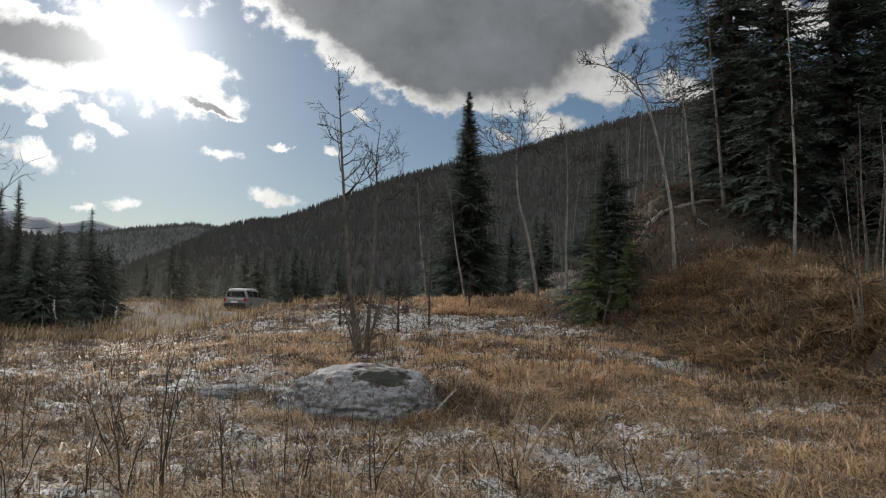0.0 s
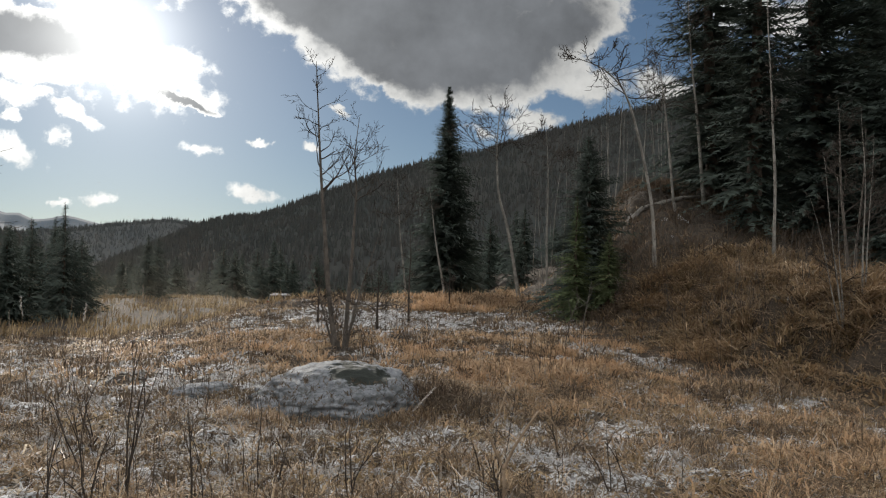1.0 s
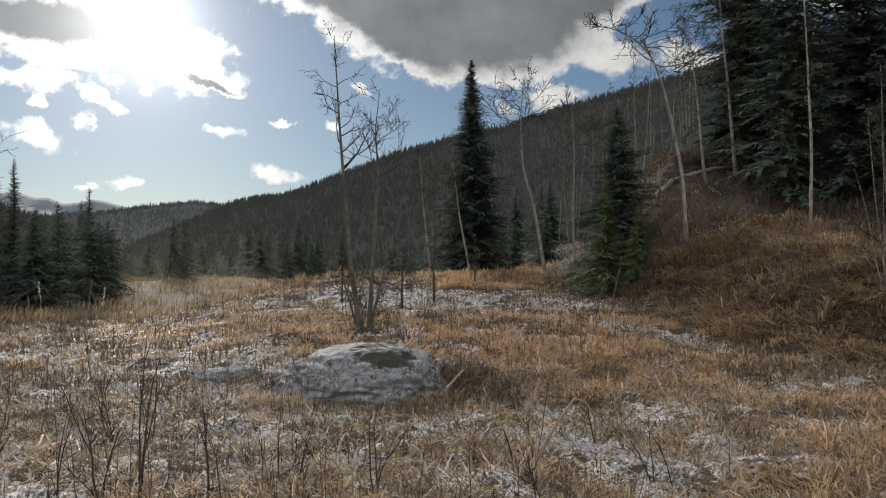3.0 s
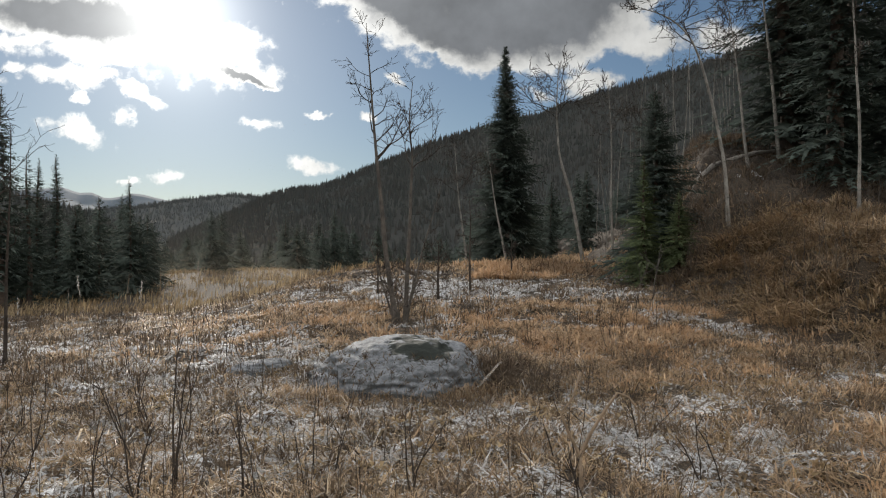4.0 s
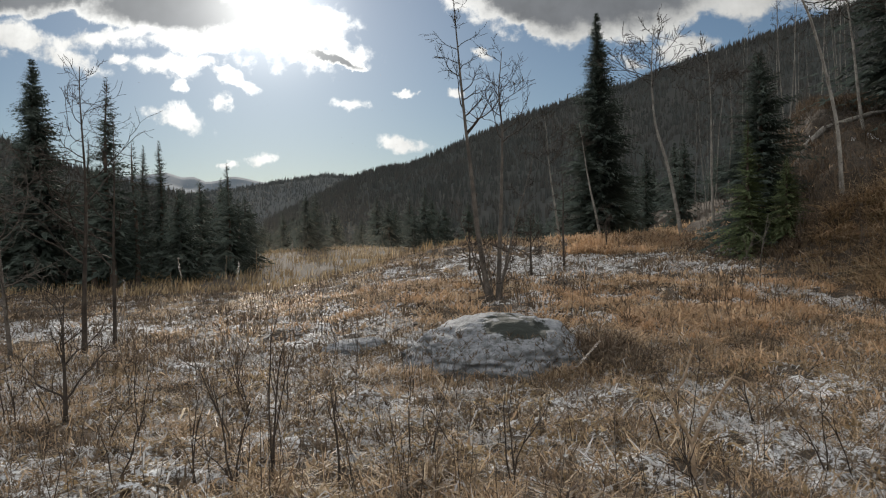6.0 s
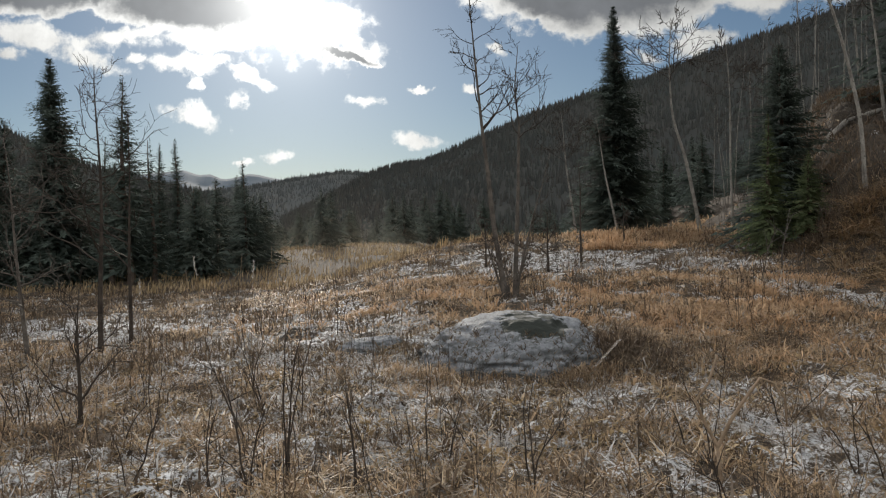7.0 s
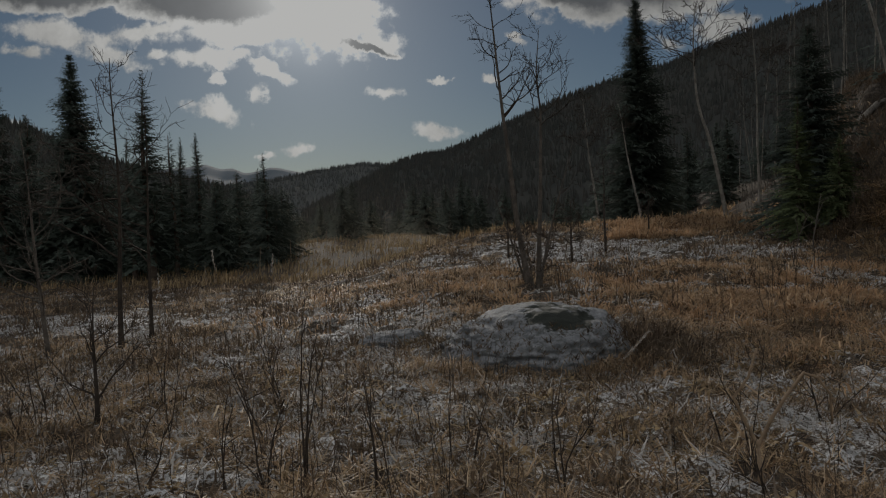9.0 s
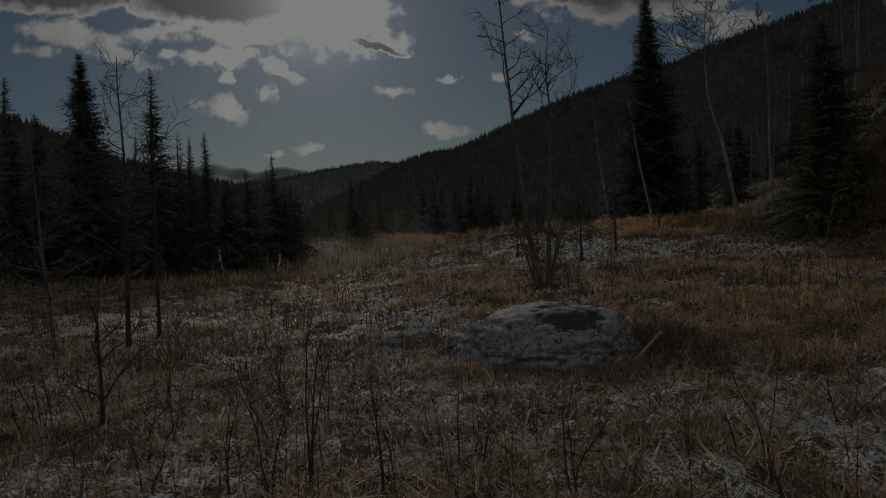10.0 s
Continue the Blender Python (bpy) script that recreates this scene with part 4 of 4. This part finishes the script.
pts = scatter(rng, 5200, near_x, near_y, lambda x, y: in_view(x, y) * tufty(x, y, 16.0, 2.2, 0.05) * off_rock(x, y) * by_fork(x, y) * (0.6 + 0.4 * open_snow(x, y)), 1.3)
tangle("broken_straw", "broken straw lying crosswise among the tufts", pts, rng, (0.10, 0.30), (0.007, 0.015), GRASS, 3, 0.09, 0.7)
pts = scatter(rng, 2600, near_x, near_y, lambda x, y: in_view(x, y) * tufty(x, y, 18.0, 2.0, 0.0) * off_rock(x, y) * (0.5 + 0.5 * open_snow(x, y)), 1.3)
tangle("bent_weeds", "dark bent weed stems among the grass", pts, rng, (0.14, 0.42), (0.005, 0.012), WEED, 3, 0.10, 1.0, "weeds")
pts = scatter(rng, 1500, near_x, near_y, lambda x, y: in_view(x, y) * tufty(x, y, 19.0, 2.6, 0.0) * off_rock(x, y) * (0.3 + 0.7 * sstep(-0.3, 0.2, snow_weight(x, y))), 1.3)
tangle("frosted_straw", "straw white with frost lying on the snow", pts, rng, (0.08, 0.24), (0.008, 0.018), FROST, 4, 0.09, 0.6)
stone_tufts(big_stone, 520, rng, "withered sprigs in the cracks of the boulder")
# dark growth round the boulder's lower side
pts = np.stack([rng.normal(1.80, 0.32, 170), rng.normal(11.75, 0.40, 170)], 1)
blades("boulder_brush", "dark withered brush against the boulder's foot", pts, rng, (0.12, 0.40), (0.006, 0.013), 1.2, WEED, 0.8, category="weeds", per=13, spread=0.10)
pts = np.stack([rng.uniform(-1.7, 1.6, 260), rng.normal(10.88, 0.16, 260)], 1)
blades("boulder_fringe", "dry grass growing up before the boulder", pts, rng, (0.09, 0.30), (0.006, 0.013), 1.1, GRASS, 0.9, per=8, spread=0.12)


def gold(x, y):
    f = np.exp(-((x - 4.5) / 3.0) ** 2 - ((y - 16.0) / 3.4) ** 2) + 0.45 * np.exp(-((x - 6.8) / 2.3) ** 2 - ((y - 8.0) / 2.4) ** 2)
    f = f + 0.9 * np.exp(-((x - 7.4) / 1.9) ** 2 - ((y - 28.5) / 1.8) ** 2) + 0.4 * np.exp(-((x + 2.5) / 2.5) ** 2 - ((y - 18) / 3) ** 2)
    return np.clip(f, 0, 1)


pts = scatter(rng, 3600, (-8, 13), (5, 31), lambda x, y: in_view(x, y) * gold(x, y) * tufty(x, y, 2.0, 1.8, 0.0) * off_rock(x, y) * bare_patch(x, y) * open_snow(x, y))
blades("russet_grass", "russet-gold dry grass bent by wind", pts, rng, (0.08, 0.28), (0.008, 0.020), 1.6, RUSSET, 1.2, per=9, spread=0.16)
pts = scatter(rng, 4600, (-24, 12), (12, 34), lambda x, y: in_view(x, y) * (1 - 0.4 * sstep(-1, -6, x)) * tufty(x, y, 3.0, 1.6, 0.0) * open_snow(x, y) * off_rock(x, y) * (1 - 0.7 * sstep(8, 11, x)) * bare_patch(x, y), 1.2)
blades("meadow_grass", "straw-coloured dry meadow grass", pts, rng, (0.06, 0.26), (0.009, 0.022), 1.7, GRASS, 1.1, per=8, spread=0.15)
pts = scatter(rng, 3800, (-24, 12), (12, 32), lambda x, y: in_view(x, y) * tufty(x, y, 4.5, 1.9, 0.0) * off_rock(x, y), 1.2)
blades("meadow_weeds", "withered grey-brown weeds further over the meadow", pts, rng, (0.08, 0.32), (0.008, 0.018), 0.9, WEED, category="weeds", per=8, spread=0.14)
pts = scatter(rng, 3000, (-24, 9), (12, 30), lambda x, y: in_view(x, y) * tufty(x, y, 6.5, 1.9, -0.2) * off_rock(x, y) * (0.25 + 0.75 * sstep(-0.3, 0.2, snow_weight(x, y))), 1.2)
blades("frosted_meadow", "meadow grass white with frost", pts, rng, (0.05, 0.17), (0.013, 0.030), 1.5, FROST, 1.0, per=6, spread=0.13)
pts = scatter(rng, 22000, (-40, 12), (30, 85), lambda x, y: in_view(x, y) * tufty(x, y, 3.0, 0.9, 0.25) * (x < 8), 1.3)
blades("far_meadow_grass", "pale dry grass of the far meadow", pts, rng, (0.2, 0.55), (0.012, 0.03), 0.35, LITTER)
def on_bank(x, y, inner=0.0, outer=1.2):
    return in_view(x, y) * sstep(inner, outer, x - bank_foot(y)) * (1 - sstep(22, 23.5, y))


pts = scatter(rng, 1700, (7, 24), (9, 23.5), lambda x, y: on_bank(x, y) * tufty(x, y, 5.0, 1.5, 0.1))
blades("bank_grass", "brown matted grass and bracken on the bank", pts, rng, (0.06, 0.20), (0.014, 0.034), 1.8, LITTER, 1.2, per=7, spread=0.22)
pts = scatter(rng, 620, (7.5, 24), (9, 23), lambda x, y: on_bank(x, y, 0.2, 1.0) * tufty(x, y, 15.0, 1.1, 0.15))
blades("bank_tussocks", "shaggy brown tussocks hanging over dark hollows on the bank", pts, rng, (0.20, 0.46), (0.014, 0.032), 1.9, BRACKEN, 1.4, per=30, spread=0.17)
pts = scatter(rng, 420, (7.5, 24), (9, 22.5), lambda x, y: on_bank(x, y, 0.0, 0.8) * tufty(x, y, 7.0, 1.7, -0.3))
blades("bank_straw", "pale straw tufts hanging on the bank", pts, rng, (0.18, 0.42), (0.010, 0.022), 1.6, GRASS, 1.3, per=14, spread=0.14)
pts = scatter(rng, 900, (7.5, 24), (9, 23), lambda x, y: on_bank(x, y) * tufty(x, y, 17.0, 1.4, -0.2))
tangle("bank_stems", "broken pale stems strewn over the bank", pts, rng, (0.25, 0.8), (0.012, 0.026), GRASS, 2, 0.2)
pts = scatter(rng, 1300, (9, 24), (15, 23), lambda x, y: in_view(x, y) * tufty(x, y, 8.0, 1.2, 0.0) * sstep(2.0, 4.2, x - bank_foot(y)))
blades("crest_grass", "golden dry grass along the crest of the bank", pts, rng, (0.14, 0.36), (0.010, 0.020), 1.0, GRASS, 1.0, per=9, spread=0.17)


pts = scatter(rng, 3000, (8, 30), (22, 48), lambda x, y: in_view(x, y) * tufty(x, y, 5.0, 0.9, 0.3) * sstep(-1.8, -0.5, x - 0.36 * y), 1.4)
blades("forest_litter", "brown litter and low brush under the trees", pts, rng, (0.15, 0.55), (0.012, 0.03), 0.9, WEED, 0.7, category="litter", per=9, spread=0.35)


pts = scatter(rng, 2400, (2.5, 13), (25.5, 40), lambda x, y: in_view(x, y) * tufty(x, y, 21.0, 1.3, 0.25) * sstep(0.05, 0.12, x / y) * (1 - sstep(0.23, 0.27, x / y)))
blades("wood_edge_grass", "russet grass along the edge of the wood", pts, rng, (0.12, 0.42), (0.012, 0.028), 1.1, RUSSET, 1.0, per=9, spread=0.25)


def stalks(name, label, pts, rng, tall, r, material, twigs=3, lean=0.12, category="weeds"):
    """Thin standing stems with short side twigs, one object of many."""
    lines = []
    for x, y in pts:
        h = rng.uniform(*tall)
        p = np.array([x, y, gz(x, y) - 0.03])
        T, R = limb(rng, p, (rng.normal(0, lean), rng.normal(0, lean), 1), h, 6, 0.10, 0.1, r * rng.uniform(0.7, 1.3), r * 0.35)
        lines.append((T, R))
        for k in range(int(rng.integers(0, twigs + 1))):
            j = int(rng.integers(2, 6))
            lines.append(limb(rng, T[j], (rng.normal(0, 1), rng.normal(0, 1), 0.9), h * rng.uniform(0.12, 0.35), 4, 0.2, 0.3, r * 0.6, r * 0.3))
    V, F = tube_mesh(lines, 3)
    return tagged(new(name, mesh_of(name, V, F, material)), label, category, kind="stuff")


pts = scatter(rng, 620, (-9, 9), (4.5, 14), lambda x, y: in_view(x, y) * tufty(x, y, 2.5, 1.4, 0.0) * off_rock(x, y) * (0.35 + 0.65 * (x < 1)), 1.2)
stalks("dead_stalks", "dark thin dead flower stalks in the meadow", pts, rng, (0.25, 0.75), 0.0045, TWIG)
pts = scatter(rng, 700, (-22, 14), (13, 30), lambda x, y: in_view(x, y) * tufty(x, y, 1.5, 1.0, 0.0) * off_rock(x, y), 1.1)
stalks("dead_stalks", "dark thin dead flower stalks further over the meadow", pts, rng, (0.3, 0.9), 0.007, TWIG)
pts = scatter(rng, 900, (8.5, 26), (14, 40), lambda x, y: in_view(x, y) * tufty(x, y, 1.5, 1.0, 0.0))
stalks("brush", "thin bare brush on the bank and under the spruces", pts, rng, (0.4, 1.3), 0.008, GREYBARK, 5, category="brush")


def twig_plant(at, stems, label, material=None, name="bare_twigs"):
    """A single plant of a few bare stems: each as (height, lean x, lean y, radius, forks)."""
    ob = new(name)
    ob.matrix_basis = pose(at[0], at[1], gz(*at) - 0.03)
    for h, lx, ly, r, forks in stems:
        T, R = limb(rng, (0, 0, 0), (lx, ly, 1), h, 8, 0.20, 0.0, r, r * 0.4)
        stem = piece("stem", mesh_of("stem", *tube_mesh([(T, R)], 6), material or TWIG, True), ob)
        for k in range(forks):
            j = int(rng.integers(3, 7))
            T2, R2 = limb(rng, T[j], (rng.normal(0, 0.7), rng.normal(0, 0.5), 0.8), h * rng.uniform(0.2, 0.45), 5, 0.2, 0.2, r * 0.6, r * 0.25)
            piece("twig", mesh_of("twig", *tube_mesh([(T2, R2)], 5), material or TWIG, True), stem)
    return tagged(ob, label, "twigs")


STRAWY = shader("tan_stem", two_tone((0.20, 0.14, 0.09), (0.30, 0.22, 0.14), 6.0), 0.7)
TAN = shader("brown_stem", two_tone((0.20, 0.142, 0.092), (0.33, 0.24, 0.16), 9.0), 0.75, 0.4, 60.0)
fork = new("forked_stem")
fork.matrix_basis = pose(1.64, 6.4, gz(1.64, 6.4) - 0.06)
for line, r0 in ((((0, 0, 0), (0.0, 0, 0.18), (-0.01, 0, 0.36)), 0.024), (((-0.01, 0, 0.36), (-0.10, 0.02, 0.55), (-0.17, 0.02, 0.72), (-0.06, 0.03, 0.86), (0.01, 0.03, 1.08)), 0.016),
                 (((-0.01, 0, 0.36), (0.09, 0, 0.56), (0.20, -0.02, 0.74), (0.32, -0.02, 0.90), (0.42, -0.02, 0.86), (0.50, -0.03, 0.74), (0.51, -0.03, 0.52)), 0.016), (((0.02, 0.05, 0.0), (0.06, 0.06, 0.3), (0.0, 0.07, 0.62)), 0.006)):
    piece("stem", mesh_of("stem", *tube_mesh([(np.array(line), np.linspace(r0, r0 * 0.5, len(line)))], 7), TAN, True), fork)
tagged(fork, "forked tan stem bent over a snow patch", "twigs")
twig_plant((2.67, 8.0), [(0.55, -0.05, 0, 0.009, 2)], "bent dark stem over the snow", TWIG)
twig_plant((2.86, 6.3), [(0.7, -0.22, 0, 0.008, 1)], "thin reddish stem in the snow", TWIG)
twig_plant((-1.24, 6.3), [(0.88, -0.02, 0, 0.012, 2)], "dark upright stem in short grass", TWIG)
twig_plant((-1.78, 6.3), [(1.35, 0.03, 0, 0.010, 1), (1.25, 0.22, 0, 0.010, 1), (1.2, 0.10, 0, 0.008, 1)], "tall thin dark stems in short grass", TWIG)
twig_plant((-2.06, 6.2), [(0.85, -0.2, 0, 0.010, 3), (0.7, 0.25, 0, 0.009, 2), (0.6, -0.5, 0, 0.007, 1)], "forked dark weed stems", TWIG)
twig_plant((-3.5, 7.6), [(1.0, 0.02, 0, 0.007, 1), (0.8, 0.1, 0, 0.007, 2)], "tall thin dark stems in short grass", TWIG)
twig_plant((-3.2, 9.8), [(0.95, 0.02, 0, 0.008, 2), (0.9, -0.1, 0, 0.007, 2)], "tall thin dark stems in short grass", TWIG)
twig_plant((-0.35, 7.4), [(0.6, -0.1, 0, 0.007, 2)], "dark stem in short grass", TWIG)
for k in range(26):
    y = pick.uniform(5.2, 9.8)
    x = pick.uniform(-0.62 * (y + 1.2), 0.05 * y) if k < 20 else pick.uniform(0.05 * y, 0.5 * y)
    twig_plant((x, y), [(pick.uniform(0.45, 1.05), pick.gauss(0, 0.2), 0, pick.uniform(0.004, 0.010), pick.randint(0, 4)) for q in range(pick.randint(1, 3))], "thin dark withered stems standing in the grass", TWIG)
twig_plant((7.2, 20.5), [(1.6, -0.1, 0, 0.02, 4)], "bare sapling at the foot of the bank", GREYBARK)
twig_plant((6.2, 19.0), [(1.3, 0.1, 0, 0.016, 3)], "bare sapling at the foot of the bank", GREYBARK)

# the frosted grass head leaning before the boulder
head = new("grass_head")
head.matrix_basis = pose(1.0, 10.6, gz(1.0, 10.6) - 0.02, 0, 43, 0)
piece("stem", mesh_of("stem", *tube_mesh([(np.array([[0, 0, 0], [0, 0, 0.35], [0.0, 0, 0.80]]), [0.006, 0.005, 0.003])], 5), STRAWY), head)
V = []
for k in range(44):
    a, zz = k * 2.4, 0.30 + k * 0.0115
    c = np.array([0.007 * math.cos(a), 0.007 * math.sin(a), zz])
    V += [c + np.array([-0.007, 0, -0.010]), c + np.array([0.007, 0.003, -0.010]), c + np.array([0.014 * math.cos(a), 0.014 * math.sin(a), 0.022])]
piece("spikelets", mesh_of("spikelets", np.array(V), np.arange(len(V)).reshape(-1, 3), FROST), head, "frosted white spikelets")
tagged(head, "frosted grass head leaning before the boulder", "grass")

# tall seed-headed reeds on the meadow
for x, y, h in ((-5.3, 13.5, 1.75), (-4.75, 13.6, 1.7), (-3.95, 13.4, 1.75), (-3.5, 13.9, 1.85), (-6.2, 13.0, 1.4), (-4.3, 13.1, 1.55), (-3.0, 14.2, 1.6), (-5.8, 14.3, 1.5)):
    reed = new("seed_stalk")
    reed.matrix_basis = pose(x, y, gz(x, y), pick.uniform(-4, 4), pick.uniform(-5, 5), pick.uniform(0, 360))
    T, R = limb(rng, (0, 0, 0), (0.02, 0, 1), h, 6, 0.05, 0.0, 0.006, 0.003)
    piece("stem", mesh_of("stem", *tube_mesh([(T, R)], 4), STRAWY), reed)
    V = []
    for k in range(30):
        f = k / 30
        c = T[4] * (1 - f) + T[5] * f + rng.normal(0, 0.008, 3)
        V += [c + np.array([-0.005, 0, 0]), c + np.array([0.005, 0, 0]), c + np.array([rng.normal(0, 0.012), rng.normal(0, 0.012), 0.04])]
    piece("seed_head", mesh_of("seed_head", np.array(V), np.arange(len(V)).reshape(-1, 3), FROST), reed, "pale feathery seed head")
    tagged(reed, "tall dry grass stalk with a pale feathery head", "grass", "seed stalks on the meadow")

# ---------------------------------------------------------------- dust over the track, widened as haze
# road dust, with many more flakes spread wide to imitate a pale haze veil
n = 110000
dy = 36 + 34 * rng.random(n)
dx = -6.5 + 0.10 * (dy - 58) - np.abs(rng.normal(0, 9.0, n)) + rng.normal(0, 2.0, n)
P = np.stack([dx, dy, ground_z(dx, dy) + 0.15 + rng.exponential(1.5, n)], 1)
e = rng.uniform(0.006, 0.013, n)[:, None]
A, B = rng.normal(0, 1, (n, 3)), rng.normal(0, 1, (n, 3))
V = np.stack([P, P + A * e, P + B * e], 1).reshape(-1, 3)
tagged(new("dust", mesh_of("dust", V, np.arange(3 * n).reshape(-1, 3), DUST)), "thin tan dust hanging over the track, widened to imitate haze", "dust", kind="stuff")

# ---------------------------------------------------------------- the car


def part(name, bm, material, parent, label="", smooth=False):
    me = bpy.data.meshes.new(name)
    bm.to_mesh(me)
    bm.free()
    me.materials.append(material)
    if smooth:
        me.polygons.foreach_set("use_smooth", np.ones(len(me.polygons), bool))
    return piece(name, me, parent, label)


def loft(sections, bevel=0.0):
    """A closed body through four-cornered sections (y, half-width low, half-width high, z low, z high)."""
    bm = bmesh.new()
    rings = []
    for y, wl, wh, zl, zh in sections:
        rings.append([bm.verts.new(p) for p in ((-wl, y, zl), (wl, y, zl), (wh, y, zh), (-wh, y, zh))])
    for a, b in zip(rings, rings[1:]):
        for k in range(4):
            bm.faces.new((a[k], a[(k + 1) % 4], b[(k + 1) % 4], b[k]))
    bm.faces.new(rings[0][::-1])
    bm.faces.new(rings[-1])
    bmesh.ops.recalc_face_normals(bm, faces=bm.faces)
    if bevel:
        bmesh.ops.bevel(bm, geom=list(bm.edges), offset=bevel, segments=3, affect="EDGES", profile=0.6)
    return bm


def box(x, y, z, sx, sy, sz, bevel=0.01):
    bm = bmesh.new()
    bmesh.ops.create_cube(bm, size=1.0, matrix=Matrix.Translation((x, y, z)) @ Matrix.Diagonal((sx, sy, sz, 1)))
    bmesh.ops.bevel(bm, geom=list(bm.edges), offset=bevel, segments=2, affect="EDGES")
    return bm


def drum(x, y, z, r, w, seg=28, bevel=0.03):
    bm = bmesh.new()
    bmesh.ops.create_cone(bm, cap_ends=True, segments=seg, radius1=r, radius2=r, depth=w, matrix=pose(x, y, z, 0, 90, 0))
    rim = [e for e in bm.edges if len(e.link_faces) == 2 and any(len(f.verts) > 4 for f in e.link_faces)]
    bmesh.ops.bevel(bm, geom=rim, offset=bevel, segments=3, affect="EDGES")
    return bm


def build_car():
    car = new("car")
    body = part("body", loft([(-2.25, 0.80, 0.82, 0.42, 0.95), (-2.15, 0.90, 0.90, 0.30, 1.05), (-1.2, 0.93, 0.91, 0.26, 1.08), (0.9, 0.93, 0.91, 0.26, 1.06), (1.7, 0.91, 0.84, 0.28, 0.98), (2.25, 0.78, 0.70, 0.38, 0.80)], 0.06), PAINT, car, smooth=True)
    part("cabin", loft([(-2.05, 0.86, 0.66, 1.04, 1.58), (-1.7, 0.88, 0.70, 1.04, 1.66), (0.0, 0.88, 0.70, 1.04, 1.70), (0.55, 0.88, 0.66, 1.04, 1.62), (1.15, 0.86, 0.80, 1.02, 1.10)], 0.05), PAINT, car, smooth=True)
    part("roof", loft([(-1.95, 0.62, 0.60, 1.63, 1.67), (-1.0, 0.68, 0.64, 1.69, 1.75), (0.0, 0.68, 0.64, 1.69, 1.75), (0.5, 0.62, 0.58, 1.62, 1.67)], 0.02), GLINT_AND_PLATE, car, "roof coloured pale for its sun glint", True)
    part("rear_window", loft([(-2.10, 0.70, 0.60, 1.14, 1.50), (-2.02, 0.74, 0.62, 1.12, 1.52)], 0.01), GLASS, car)
    part("windscreen", loft([(0.60, 0.72, 0.62, 1.16, 1.56), (0.92, 0.74, 0.66, 1.12, 1.30)], 0.01), GLASS, car)
    for s in (-1, 1):
        for y0, y1 in ((-1.85, -1.0), (-0.92, -0.05), (0.02, 0.7)):
            bm = bmesh.new()
            v = [bm.verts.new(p) for p in ((s * 0.885, y0, 1.12), (s * 0.885, y1, 1.12), (s * 0.745, y1 - 0.12 * (y1 > 0.5), 1.54), (s * 0.745, y0, 1.54))]
            f = bm.faces.new(v)
            bmesh.ops.solidify(bm, geom=[f], thickness=0.02)
            part("side_window", bm, GLASS, car)
        part("roof_rail", box(s * 0.60, -0.7, 1.78, 0.04, 2.0, 0.04), CHROME, car)
        part("tail_lamp", box(s * 0.76, -2.24, 0.90, 0.18, 0.10, 0.26, 0.02), REDLAMP, body)
        part("headlamp", box(s * 0.66, 2.18, 0.70, 0.30, 0.12, 0.14, 0.02), CHROME, body)
        part("door_mirror", box(s * 1.02, 0.62, 1.12, 0.20, 0.10, 0.14, 0.03), DARK, car)
        for y in (-1.38, 1.38):
            wheel = part("wheel", drum(s * 0.80, y, 0.36, 0.36, 0.24), RUBBER, car)
            part("rim", drum(s * 0.86, y, 0.36, 0.23, 0.16, 20, 0.01), CHROME, wheel)
    part("bumper", box(0, -2.26, 0.52, 1.66, 0.16, 0.24, 0.05), DARK, car)
    part("plate_panel", box(0, -2.36, 0.74, 0.5, 0.02, 0.13, 0.004), GLINT_AND_PLATE, car)
    return tagged(car, "silver estate car driving off along a dusty track", "car")


car = build_car()


def motions():
    rows = [(0.0, -7.8, 58.0, -15), (0.5, -6.0, 65.0, -13), (1.0, -4.5, 73.0, -10), (1.5, -3.4, 79.0, -10), (2.0, -2.3, 86.0, -11), (3.0, -0.4, 98.0, -12), (5.0, 4.1, 120.0, -12), (10.0, 11.3, 155.0, -12)]
    walk(car, [(t, pose(x, y, gz(x, y) + 0.02, -1.5, 0, a)) for t, x, y, a in rows])


motions()
